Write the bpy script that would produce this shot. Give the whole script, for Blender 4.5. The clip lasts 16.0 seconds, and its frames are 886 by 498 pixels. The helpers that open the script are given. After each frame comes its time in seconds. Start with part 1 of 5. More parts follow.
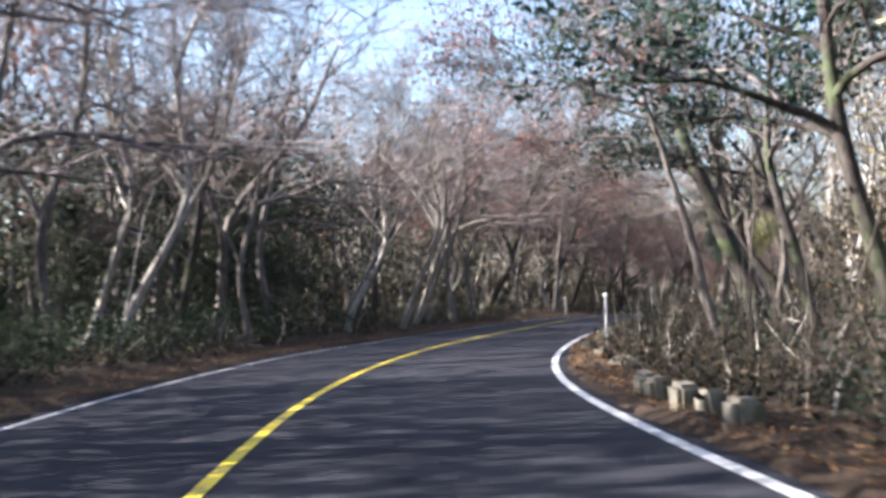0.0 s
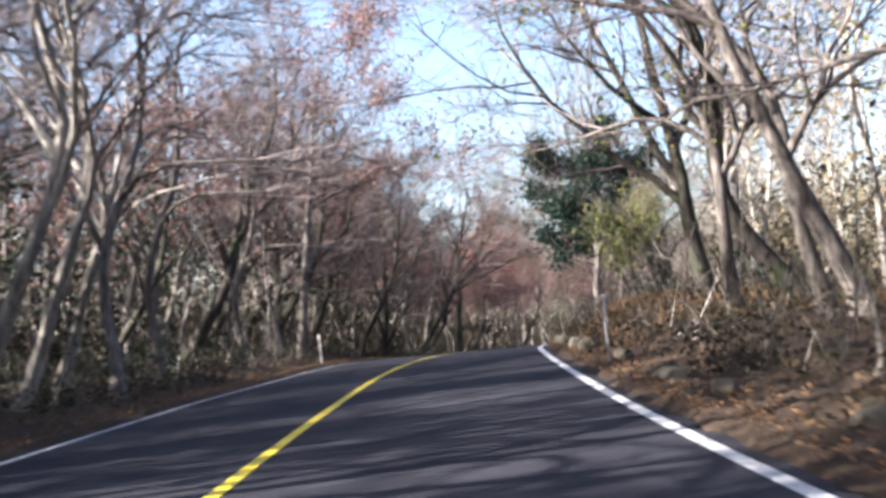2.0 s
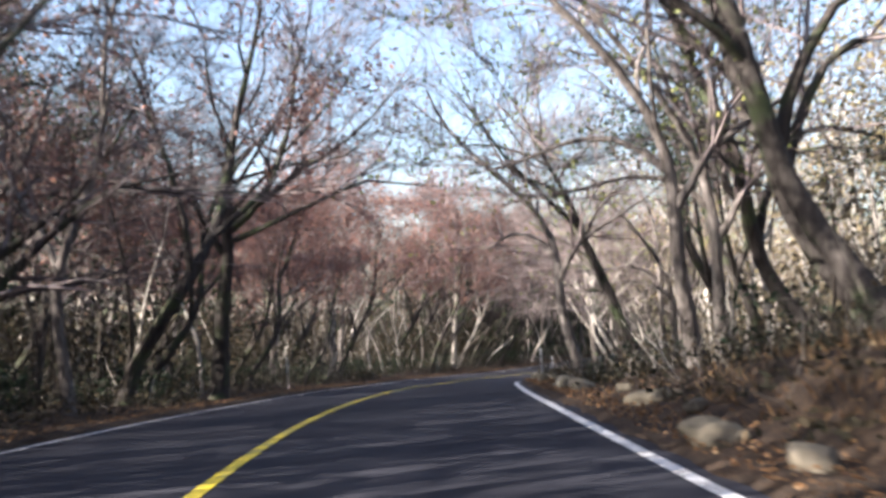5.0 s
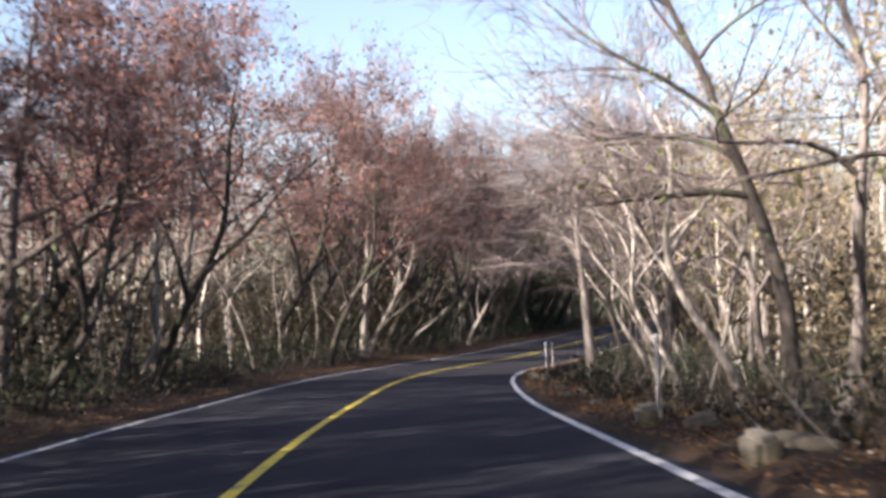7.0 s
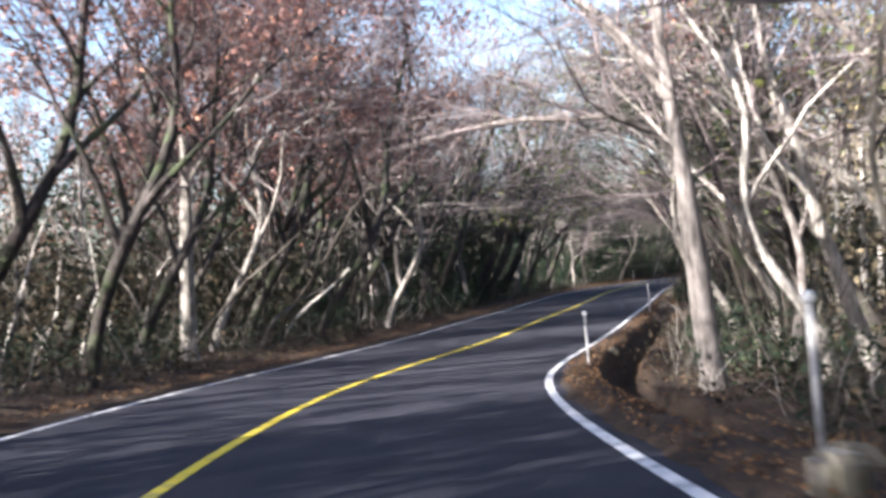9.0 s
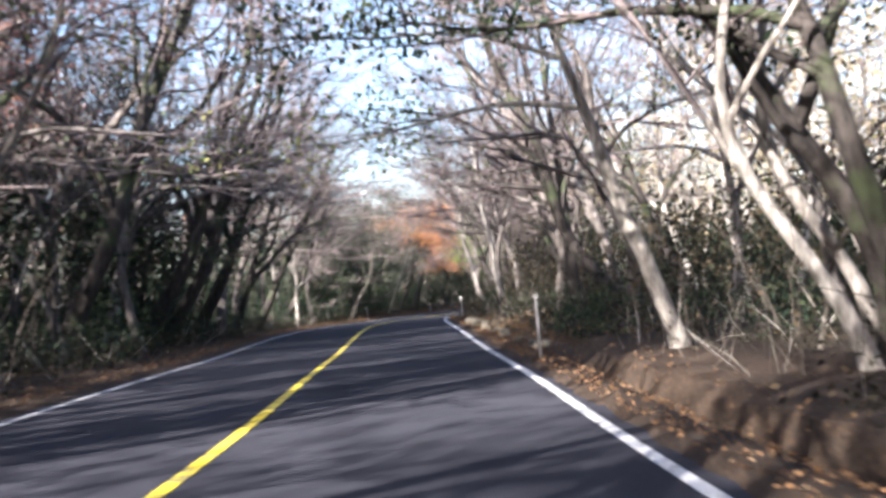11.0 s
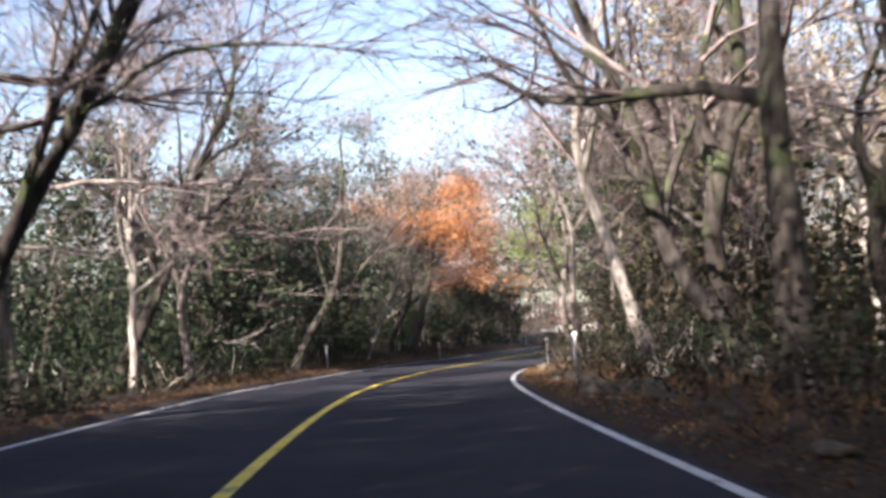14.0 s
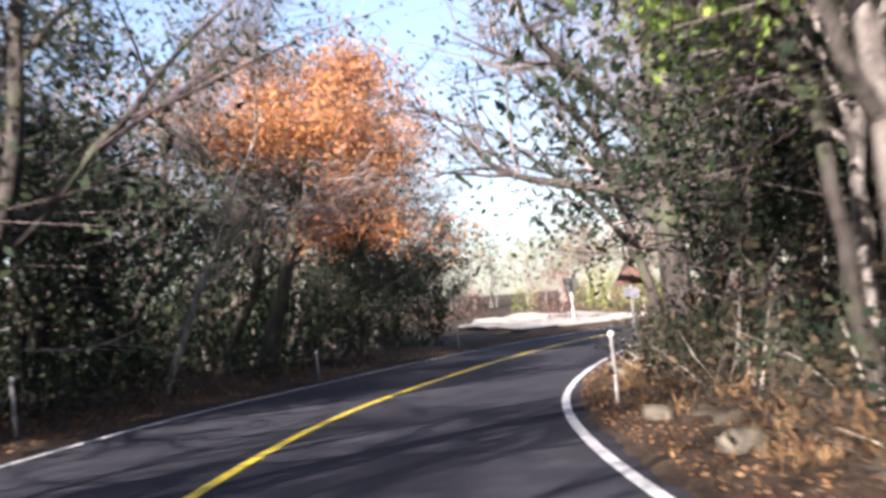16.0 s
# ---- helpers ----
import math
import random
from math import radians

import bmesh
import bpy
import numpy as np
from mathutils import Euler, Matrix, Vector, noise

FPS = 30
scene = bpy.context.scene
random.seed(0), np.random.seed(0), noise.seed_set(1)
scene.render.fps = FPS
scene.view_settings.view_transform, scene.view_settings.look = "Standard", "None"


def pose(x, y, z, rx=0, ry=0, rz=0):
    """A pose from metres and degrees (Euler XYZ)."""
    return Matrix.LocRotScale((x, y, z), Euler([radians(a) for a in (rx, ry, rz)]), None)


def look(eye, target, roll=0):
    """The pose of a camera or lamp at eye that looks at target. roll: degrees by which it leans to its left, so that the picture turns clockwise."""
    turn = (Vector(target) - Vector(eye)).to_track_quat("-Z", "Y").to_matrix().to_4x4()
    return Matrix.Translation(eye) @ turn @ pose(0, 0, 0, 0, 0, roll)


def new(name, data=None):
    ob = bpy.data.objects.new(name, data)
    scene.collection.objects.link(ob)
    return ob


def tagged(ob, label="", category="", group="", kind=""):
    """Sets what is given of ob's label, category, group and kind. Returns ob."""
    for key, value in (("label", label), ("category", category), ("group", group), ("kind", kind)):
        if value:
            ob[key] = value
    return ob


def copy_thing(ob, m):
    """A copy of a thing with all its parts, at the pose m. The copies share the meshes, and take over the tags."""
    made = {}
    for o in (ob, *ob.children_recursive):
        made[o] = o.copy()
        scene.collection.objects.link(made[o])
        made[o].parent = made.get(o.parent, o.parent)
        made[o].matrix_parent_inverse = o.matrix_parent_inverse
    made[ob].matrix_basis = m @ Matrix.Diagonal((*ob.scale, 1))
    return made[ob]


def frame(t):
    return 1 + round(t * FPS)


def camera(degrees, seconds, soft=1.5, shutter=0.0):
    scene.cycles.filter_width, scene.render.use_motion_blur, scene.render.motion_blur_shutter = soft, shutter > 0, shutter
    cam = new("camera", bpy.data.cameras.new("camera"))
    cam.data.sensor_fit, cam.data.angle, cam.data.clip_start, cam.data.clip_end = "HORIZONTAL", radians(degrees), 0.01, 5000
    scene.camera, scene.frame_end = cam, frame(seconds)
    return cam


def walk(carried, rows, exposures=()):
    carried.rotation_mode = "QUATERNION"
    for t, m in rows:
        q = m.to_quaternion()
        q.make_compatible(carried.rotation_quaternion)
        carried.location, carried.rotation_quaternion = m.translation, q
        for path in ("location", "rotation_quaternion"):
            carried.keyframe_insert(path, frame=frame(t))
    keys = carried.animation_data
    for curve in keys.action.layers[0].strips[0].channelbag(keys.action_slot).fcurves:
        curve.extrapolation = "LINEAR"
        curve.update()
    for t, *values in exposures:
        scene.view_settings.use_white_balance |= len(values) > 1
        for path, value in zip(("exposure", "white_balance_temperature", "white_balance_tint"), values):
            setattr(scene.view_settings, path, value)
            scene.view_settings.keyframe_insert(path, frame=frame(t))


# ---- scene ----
cam = camera(45.61, 16.0, soft=3.5, shutter=0.3)
# seconds, eye, yaw, pitch, lean to the right
ROWS = [
    (0.0, 1.079, 0.012, 1.062, -5.28, 3.04, 1.83),
    (0.3, 1.163, 3.429, 1.029, -7.70, 2.95, 2.41),
    (0.5, 1.257, 5.698, 1.016, -8.93, 3.26, 2.62),
    (0.8, 1.460, 9.077, 1.005, -10.85, 3.09, 2.35),
    (1.0, 1.657, 11.305, 1.003, -12.73, 3.29, 2.73),
    (1.5, 2.448, 16.767, 1.022, -17.53, 4.09, 4.07),
    (2.0, 3.688, 22.068, 1.093, -22.07, 4.42, 4.63),
    (2.3, 4.679, 25.185, 1.149, -24.39, 5.21, 3.95),
    (2.5, 5.421, 27.242, 1.182, -25.37, 5.23, 3.43),
    (2.6, 5.808, 28.267, 1.198, -25.68, 5.03, 3.55),
    (3.0, 7.420, 32.332, 1.260, -26.73, 4.61, 1.55),
    (3.3, 8.689, 35.351, 1.312, -28.34, 4.27, 0.09),
    (3.5, 9.568, 37.353, 1.349, -28.52, 3.63, 0.35),
    (4.0, 11.819, 42.313, 1.415, -29.64, 3.67, 0.13),
    (4.5, 14.231, 47.169, 1.419, -31.47, 3.63, 1.01),
    (5.0, 16.781, 51.944, 1.381, -33.22, 3.56, 1.96),
    (5.5, 19.428, 56.660, 1.313, -34.67, 3.48, 2.21),
    (5.8, 21.074, 59.456, 1.254, -35.44, 3.34, 2.02),
    (6.0, 22.195, 61.304, 1.201, -36.10, 3.40, 1.21),
    (6.5, 25.122, 65.870, 1.016, -37.22, 2.74, 1.39),
    (7.0, 28.280, 70.352, 0.783, -38.79, 2.13, 1.67),
    (7.5, 31.591, 74.799, 0.508, -39.64, 1.40, 1.72),
    (8.0, 35.029, 79.229, 0.207, -41.20, 1.41, 2.62),
    (8.5, 38.620, 83.562, -0.127, -42.54, 1.28, 3.08),
    (9.0, 42.271, 87.794, -0.436, -44.12, 0.91, 4.33),
    (9.5, 46.016, 91.909, -0.707, -46.00, 0.94, 4.36),
    (10.0, 49.772, 95.935, -0.987, -50.00, 0.24, 4.34),
    (10.5, 53.726, 99.635, -1.242, -55.30, 1.11, 4.41),
    (11.0, 58.072, 102.863, -1.450, -60.97, 2.25, 4.63),
    (11.5, 62.693, 105.907, -1.579, -62.82, 3.52, 4.69),
    (12.0, 67.393, 108.952, -1.615, -62.39, 4.89, 4.40),
    (12.5, 72.100, 112.049, -1.624, -61.46, 5.08, 4.19),
    (13.0, 76.877, 115.063, -1.660, -61.58, 4.66, 2.53),
    (13.4, 80.815, 117.366, -1.661, -61.67, 4.43, 2.69),
    (13.5, 81.806, 117.946, -1.657, -61.67, 4.45, 2.48),
    (14.0, 86.800, 120.873, -1.650, -61.94, 4.23, 2.69),
    (14.5, 91.858, 123.808, -1.673, -63.50, 4.02, 4.25),
    (15.0, 96.951, 126.652, -1.731, -64.48, 3.83, 4.24),
    (15.3, 99.991, 128.285, -1.772, -65.44, 3.77, 3.98),
    (15.5, 102.015, 129.333, -1.801, -66.16, 3.72, 4.52),
    (16.0, 107.096, 131.776, -1.899, -68.54, 3.88, 5.13),
]
walk(cam, [(t, look((x, y, z), (Vector((x, y, z)) + Vector((-math.sin(radians(a)) * math.cos(radians(p)), math.cos(radians(a)) * math.cos(radians(p)), math.sin(radians(p))))), -r)) for t, x, y, z, a, p, r in ROWS], [(0.0, 3.05, 6100, 14), (1.5, 3.15, 6150, 15), (2.4, 2.85, 6250, 15), (3.0, 2.9, 6350, 15), (3.5, 2.85, 6300, 15), (6.0, 2.9, 6450, 16), (6.5, 2.75, 6550, 18), (7.5, 2.4, 6600, 19), (8.3, 2.55, 6350, 17), (9.0, 3.0, 5950, 14), (10.0, 3.2, 5850, 14), (12.5, 2.9, 6500, 19), (14.0, 2.65, 6550, 19), (15.0, 2.65, 6500, 20), (16.0, 2.45, 6350, 20)])

# ---- light ----
SUN_AZIMUTH, SUN_HEIGHT = 277.0, 24.0          # degrees clockwise from +y, degrees above the horizon
world = bpy.data.worlds.new("sky")
scene.world = world
world.use_nodes = True
sky = world.node_tree.nodes.new("ShaderNodeTexSky")
sky.sky_type, sky.sun_disc = "NISHITA", False
sky.sun_elevation, sky.sun_rotation = radians(SUN_HEIGHT), radians(SUN_AZIMUTH)
sky.air_density, sky.dust_density = 1.0, 2.0
world.node_tree.nodes["Background"].inputs["Strength"].default_value = 0.06
world.node_tree.links.new(sky.outputs["Color"], world.node_tree.nodes["Background"].inputs["Color"])
sun = new("sun", bpy.data.lights.new("sun", "SUN"))
sun.data.energy, sun.data.angle, sun.data.color = 5.0, radians(0.55), (1.0, 0.92, 0.8)
sa, sh = radians(SUN_AZIMUTH), radians(SUN_HEIGHT)
sun.matrix_world = look((0, 0, 60), (-math.sin(sa) * math.cos(sh), -math.cos(sa) * math.cos(sh), 60 - math.sin(sh)))


# ---- materials ----
class Mat:
    """A node material with short ways to wire noise, ramps and bumps."""

    def __init__(self, name, rough=0.85, spec=0.3):
        self.m = bpy.data.materials.new(name)
        self.m.use_nodes = True
        self.t = self.m.node_tree
        self.b = self.t.nodes["Principled BSDF"]
        self.b.inputs["Roughness"].default_value = rough
        self.b.inputs["Specular IOR Level"].default_value = spec
        self.geo = self.t.nodes.new("ShaderNodeNewGeometry")
        self.tc = self.t.nodes.new("ShaderNodeTexCoord")
        self.info = self.t.nodes.new("ShaderNodeObjectInfo")

    def link(self, a, b):
        self.t.links.new(a, b)

    def noise(self, scale, detail=4.0, coords=None, rough=0.6, stretch=(1, 1, 1)):
        n = self.t.nodes.new("ShaderNodeTexNoise")
        mp = self.t.nodes.new("ShaderNodeMapping")
        mp.inputs["Scale"].default_value = stretch
        self.link(coords or self.tc.outputs["Object"], mp.inputs["Vector"])
        self.link(mp.outputs["Vector"], n.inputs["Vector"])
        n.inputs["Scale"].default_value, n.inputs["Detail"].default_value, n.inputs["Roughness"].default_value = scale, detail, rough
        return n.outputs["Fac"]

    def ramp(self, fac, *stops):
        r = self.t.nodes.new("ShaderNodeValToRGB")
        while len(r.color_ramp.elements) < len(stops):
            r.color_ramp.elements.new(0.5)
        for e, (at, col) in zip(r.color_ramp.elements, stops):
            e.position, e.color = at, (*col, 1)
        self.link(fac, r.inputs["Fac"])
        return r.outputs["Color"]

    def mix(self, fac, a, b, mode="MIX"):
        n = self.t.nodes.new("ShaderNodeMix")
        n.data_type, n.blend_type = "RGBA", mode
        for v, socket in ((fac, n.inputs[0]), (a, n.inputs[6]), (b, n.inputs[7])):
            if isinstance(v, (int, float)):
                socket.default_value = v
            elif isinstance(v, tuple):
                socket.default_value = (*v, 1)
            else:
                self.link(v, socket)
        return n.outputs[2]

    def colour(self, c):
        if isinstance(c, tuple):
            self.b.inputs["Base Color"].default_value = (*c, 1)
        else:
            self.link(c, self.b.inputs["Base Color"])
        return self

    def bump(self, fac, strength=0.5, distance=0.02):
        n = self.t.nodes.new("ShaderNodeBump")
        n.inputs["Strength"].default_value, n.inputs["Distance"].default_value = strength, distance
        self.link(fac, n.inputs["Height"])
        self.link(n.outputs["Normal"], self.b.inputs["Normal"])
        return self


def leafy(name, *stops, rough=0.55):
    """Leaves: a colour for each leaf, and some light through them."""
    k = Mat(name, rough, 0.15)
    col = k.ramp(k.geo.outputs["Random Per Island"], *stops)
    k.colour(col)
    tr = k.t.nodes.new("ShaderNodeBsdfTranslucent")
    k.link(col, tr.inputs["Color"])
    mx = k.t.nodes.new("ShaderNodeMixShader")
    mx.inputs[0].default_value = 0.3
    k.link(k.b.outputs[0], mx.inputs[1])
    k.link(tr.outputs[0], mx.inputs[2])
    k.link(mx.outputs[0], k.t.nodes["Material Output"].inputs["Surface"])
    return k.m


def make_bark(name, dark, light, moss=None):
    k = Mat(name, 0.9, 0.2)
    n = k.noise(3.0, 6, stretch=(4, 4, 0.8))
    c = k.ramp(n, (0.3, dark), (0.52, tuple((a + b) / 2 for a, b in zip(dark, light))), (0.7, light))
    if moss:
        c = k.mix(k.ramp(k.noise(1.3, 4), (0.5, (0, 0, 0)), (0.62, (1, 1, 1))), c, moss)
    c = k.mix(k.info.outputs["Random"], c, k.mix(0.6, c, (0.55, 0.52, 0.5), "MULTIPLY"))
    k.colour(c).bump(k.noise(9.0, 5, stretch=(4, 4, 0.7)), 0.7, 0.03)
    return k.m


BARK = make_bark("grey_bark", (0.045, 0.038, 0.035), (0.24, 0.215, 0.2))
# paler copy of the grey bark: sunlight put into the trunks' colour
LIT_BARK = make_bark("lit_pale_bark", (0.1, 0.09, 0.08), (0.5, 0.465, 0.42))
DARK = make_bark("dark_bark", (0.022, 0.019, 0.018), (0.08, 0.07, 0.064), (0.06, 0.075, 0.04))
k = Mat("twigs", 0.85, 0.2)
TWIG = k.colour(k.ramp(k.geo.outputs["Random Per Island"], (0.0, (0.045, 0.034, 0.034)), (0.6, (0.1, 0.078, 0.077)), (1.0, (0.25, 0.21, 0.205)))).m
# mostly dark stems; the few pale tones carry sunlight in their colour
k = Mat("saplings", 0.85, 0.2)
SAPLING = k.colour(k.ramp(k.geo.outputs["Random Per Island"], (0.0, (0.025, 0.021, 0.018)), (0.6, (0.065, 0.055, 0.046)), (0.82, (0.16, 0.145, 0.125)), (0.93, (0.42, 0.39, 0.35)), (1.0, (0.55, 0.51, 0.46)))).m
EVERGREEN = leafy("evergreen_leaves", (0.0, (0.014, 0.024, 0.015)), (0.6, (0.029, 0.045, 0.027)), (1.0, (0.058, 0.07, 0.036)), rough=0.7)
PINE = leafy("pine_needles", (0.0, (0.009, 0.022, 0.02)), (0.6, (0.017, 0.036, 0.028)), (1.0, (0.034, 0.056, 0.034)))
OLIVE = leafy("olive_leaves", (0.0, (0.06, 0.08, 0.025)), (0.6, (0.14, 0.16, 0.05)), (1.0, (0.28, 0.27, 0.08)))
RUSSET = leafy("russet_leaves", (0.0, (0.06, 0.032, 0.033)), (0.5, (0.14, 0.072, 0.066)), (0.85, (0.24, 0.125, 0.1)), (1.0, (0.36, 0.17, 0.1)))
ORANGE = leafy("orange_leaves", (0.0, (0.17, 0.065, 0.025)), (0.5, (0.34, 0.14, 0.055)), (1.0, (0.46, 0.25, 0.12)))
# tan leaves stand in for bare twigs bright with sun
TAN = leafy("sunlit_twig_tan", (0.0, (0.1, 0.075, 0.045)), (0.5, (0.24, 0.19, 0.11)), (1.0, (0.36, 0.31, 0.17)))
GREEN = leafy("bright_green_leaves", (0.0, (0.05, 0.1, 0.018)), (0.6, (0.12, 0.21, 0.04)), (1.0, (0.27, 0.34, 0.08)))
LITTER = leafy("fallen_leaves", (0.0, (0.06, 0.034, 0.022)), (0.5, (0.14, 0.08, 0.042)), (0.85, (0.24, 0.13, 0.06)), (1.0, (0.32, 0.22, 0.13)), rough=0.8)
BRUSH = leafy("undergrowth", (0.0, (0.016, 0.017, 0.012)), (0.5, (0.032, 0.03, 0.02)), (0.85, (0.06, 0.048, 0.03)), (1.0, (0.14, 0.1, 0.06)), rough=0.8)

DRY = leafy("dry_thicket_leaves", (0.0, (0.03, 0.026, 0.018)), (0.5, (0.085, 0.07, 0.046)), (1.0, (0.2, 0.165, 0.105)), rough=0.8)
GRASS = leafy("withered_grass", (0.0, (0.07, 0.04, 0.022)), (0.5, (0.17, 0.1, 0.05)), (1.0, (0.32, 0.21, 0.11)), rough=0.7)

k = Mat("asphalt", 0.95, 0.04)
patches, grain = k.noise(0.5, 7, rough=0.7), k.noise(60.0, 3)
c = k.ramp(patches, (0.3, (0.022, 0.0228, 0.031)), (0.5, (0.034, 0.035, 0.045)), (0.7, (0.05, 0.051, 0.061)))
k.colour(k.mix(0.35, c, k.ramp(grain, (0.3, (0.012, 0.012, 0.015)), (0.7, (0.062, 0.062, 0.071))))).bump(grain, 0.35, 0.01)
ASPHALT = k.m


def paint(name, col, worn):
    k = Mat(name, 0.6, 0.4)
    f = k.ramp(k.noise(4.0, 8, rough=0.75), (0.39, (0, 0, 0)), (0.5, (1, 1, 1)))
    k.colour(k.mix(f, worn, k.mix(k.noise(0.8), col, tuple(v * 0.8 for v in col)))).bump(k.noise(50), 0.2, 0.01)
    return k.m


WHITE_LINE = paint("white_line_paint", (0.6, 0.6, 0.61), (0.2, 0.2, 0.21))
YELLOW_LINE = paint("yellow_line_paint", (0.75, 0.58, 0.03), (0.22, 0.19, 0.07))

k = Mat("forest_soil", 0.95, 0.15)
n1, n2 = k.noise(0.6, 6), k.noise(9.0, 5)
k.colour(k.mix(n2, k.ramp(n1, (0.3, (0.015, 0.012, 0.01)), (0.7, (0.04, 0.031, 0.024))), (0.052, 0.04, 0.028))).bump(n2, 0.9, 0.06)
SOIL = k.m
k = Mat("leafy_verge", 0.95, 0.15)
n1, n2 = k.noise(1.4, 6), k.noise(22.0, 5)
k.colour(k.mix(n1, k.ramp(n2, (0.32, (0.013, 0.0105, 0.009)), (0.5, (0.05, 0.033, 0.022)), (0.7, (0.15, 0.085, 0.045))), (0.027, 0.022, 0.018))).bump(n2, 0.9, 0.03)
VERGE = k.m
k = Mat("rough_stone", 0.9, 0.25)
n1, n2 = k.noise(2.5, 6), k.noise(14.0, 5)
c = k.mix(n2, k.ramp(n1, (0.35, (0.055, 0.048, 0.04)), (0.65, (0.23, 0.2, 0.155))), (0.15, 0.13, 0.1))
k.colour(k.mix(k.info.outputs["Random"], c, k.mix(1.0, c, (0.6, 0.6, 0.58), "MULTIPLY"))).bump(n2, 0.8, 0.03)
STONE = k.m
k = Mat("old_concrete", 0.9, 0.25)
n1, n2 = k.noise(2.0, 6), k.noise(18.0, 5)
k.colour(k.mix(k.ramp(n1, (0.45, (0, 0, 0)), (0.65, (1, 1, 1))), k.ramp(n2, (0.3, (0.14, 0.125, 0.1)), (0.7, (0.27, 0.25, 0.205))), (0.07, 0.062, 0.04))).bump(n2, 0.5, 0.015)
CONCRETE = k.m
k = Mat("mossy_stone_edging", 0.92, 0.2)
n1, n2 = k.noise(1.6, 6), k.noise(12.0, 6)
c = k.mix(n2, k.ramp(n1, (0.35, (0.04, 0.032, 0.024)), (0.55, (0.085, 0.07, 0.052)), (0.7, (0.17, 0.145, 0.115))), (0.055, 0.047, 0.032))
KERB = k.colour(c).bump(n2, 0.9, 0.04).m
# pale tone stands in for ground washed out by the sun
k = Mat("bright_ground", 0.95, 0.2)
BRIGHT_GROUND = k.colour(k.ramp(k.noise(14.0, 6), (0.3, (0.26, 0.24, 0.21)), (0.7, (0.4, 0.37, 0.33)))).bump(k.noise(30.0, 4), 0.6, 0.02).m
k = Mat("white_post_paint", 0.45, 0.4)
POST = k.colour(k.ramp(k.noise(7.0, 5), (0.3, (0.3, 0.29, 0.28)), (0.55, (0.6, 0.6, 0.6)))).m
k = Mat("reflector", 0.25, 0.6)
REFLECTOR = k.colour((0.8, 0.8, 0.76)).m
k = Mat("galvanised_steel", 0.45, 0.5)
k.b.inputs["Metallic"].default_value = 0.8
STEEL = k.colour(k.ramp(k.noise(12.0, 4), (0.3, (0.32, 0.33, 0.34)), (0.7, (0.52, 0.53, 0.54)))).m
# red, yellow and grey of the sign are darkened: its shade is in the colour
SHADED_RED = Mat("shaded_sign_red", 0.6, 0.3).colour((0.05, 0.016, 0.014)).m
k = Mat("shaded_sign_yellow", 0.6, 0.3)
SHADED_YELLOW = k.colour(k.ramp(k.noise(6.0, 5), (0.35, (0.07, 0.032, 0.024)), (0.7, (0.12, 0.055, 0.035)))).m
SHADED_GREY = Mat("shaded_sign_grey", 0.5, 0.4).colour((0.06, 0.06, 0.08)).m
SIGN_BLACK = Mat("sign_black", 0.5, 0.4).colour((0.02, 0.02, 0.02)).m

# ---- the road's line: curvature, grade and banking every 8 m ----
CURVE = [-0.008816, -0.007353, -0.00524, -0.016025, -0.021055, -0.006296, -0.001545, -0.006604, -0.006137, -0.004808, -0.00581, -0.004316, -0.00304, -0.003619, -0.004643, -0.010353, -0.023804, -0.005609, 0.002777, -0.000621, 0.000496, -0.000592, -0.002427, -0.006587, -0.008463, -0.014192, -0.016201, -0.012905, -0.010602, -0.009392, -0.008762, -0.008433, -0.008257, -0.008156, -0.008087]
GRADE = [-0.743, -0.79, -0.132, 0.207, 0.932, 0.69, 0.897, 0.291, -0.3, -1.037, -2.204, -2.682, -2.899, -3.357, -2.613, -2.839, -2.264, -1.191, 0.046, -0.525, 0.215, -0.132, -0.667, -0.786, -1.163, -0.571, -0.456, 0.517, 0.654, 0.535, 0.433, 0.359, 0.306, 0.273, 0.257]
BANK = [-2.158, -2.397, -1.685, -0.852, -0.728, -1.37, -1.919, -2.493, -0.937, -0.829, -1.883, -2.154, -1.326, -0.244, 0.138, 0.503, 0.826, 1.393, 1.2, 1.238, 0.796, 0.689, 0.555, 0.25, 0.607, 0.709, 1.271, 0.864, 0.531, 0.388, 0.285, 0.214, 0.166, 0.137, 0.124]
S0, S1 = -40.0, 340.0
SS = np.arange(S0, S1 + 0.5, 1.0)
KS = -10.0 + 8.0 * np.arange(len(CURVE))
heading = np.cumsum(np.interp(SS, KS, CURVE))
heading -= heading[40]
grade, bank = np.radians(np.interp(SS, KS, GRADE)), np.radians(np.interp(SS, KS, BANK))
AHEAD = np.stack([-np.sin(heading) * np.cos(grade), np.cos(heading) * np.cos(grade), np.sin(grade)], 1)
CENTRE = np.cumsum((AHEAD + np.roll(AHEAD, 1, 0)) / 2, 0)
CENTRE -= CENTRE[40]
flat = np.stack([np.cos(heading), np.sin(heading), 0 * heading], 1)
RIGHT = flat * np.cos(bank)[:, None] - np.cross(flat, AHEAD) * np.sin(bank)[:, None]


def along(a, s):
    i = np.clip((np.asarray(s, float) - S0), 0, len(SS) - 1.001)
    j = i.astype(int)
    w = (i - j)[..., None]
    return a[j] * (1 - w) + a[j + 1] * w


def step(x):
    x = np.clip(x, 0, 1)
    return x * x * (3 - 2 * x)


def wave(x, y):
    return (np.sin(x * 0.9 + 1.3 * np.sin(y * 0.53)) + np.sin(y * 1.1 + 1.7 * np.sin(x * 0.41 + 2))) * 0.25


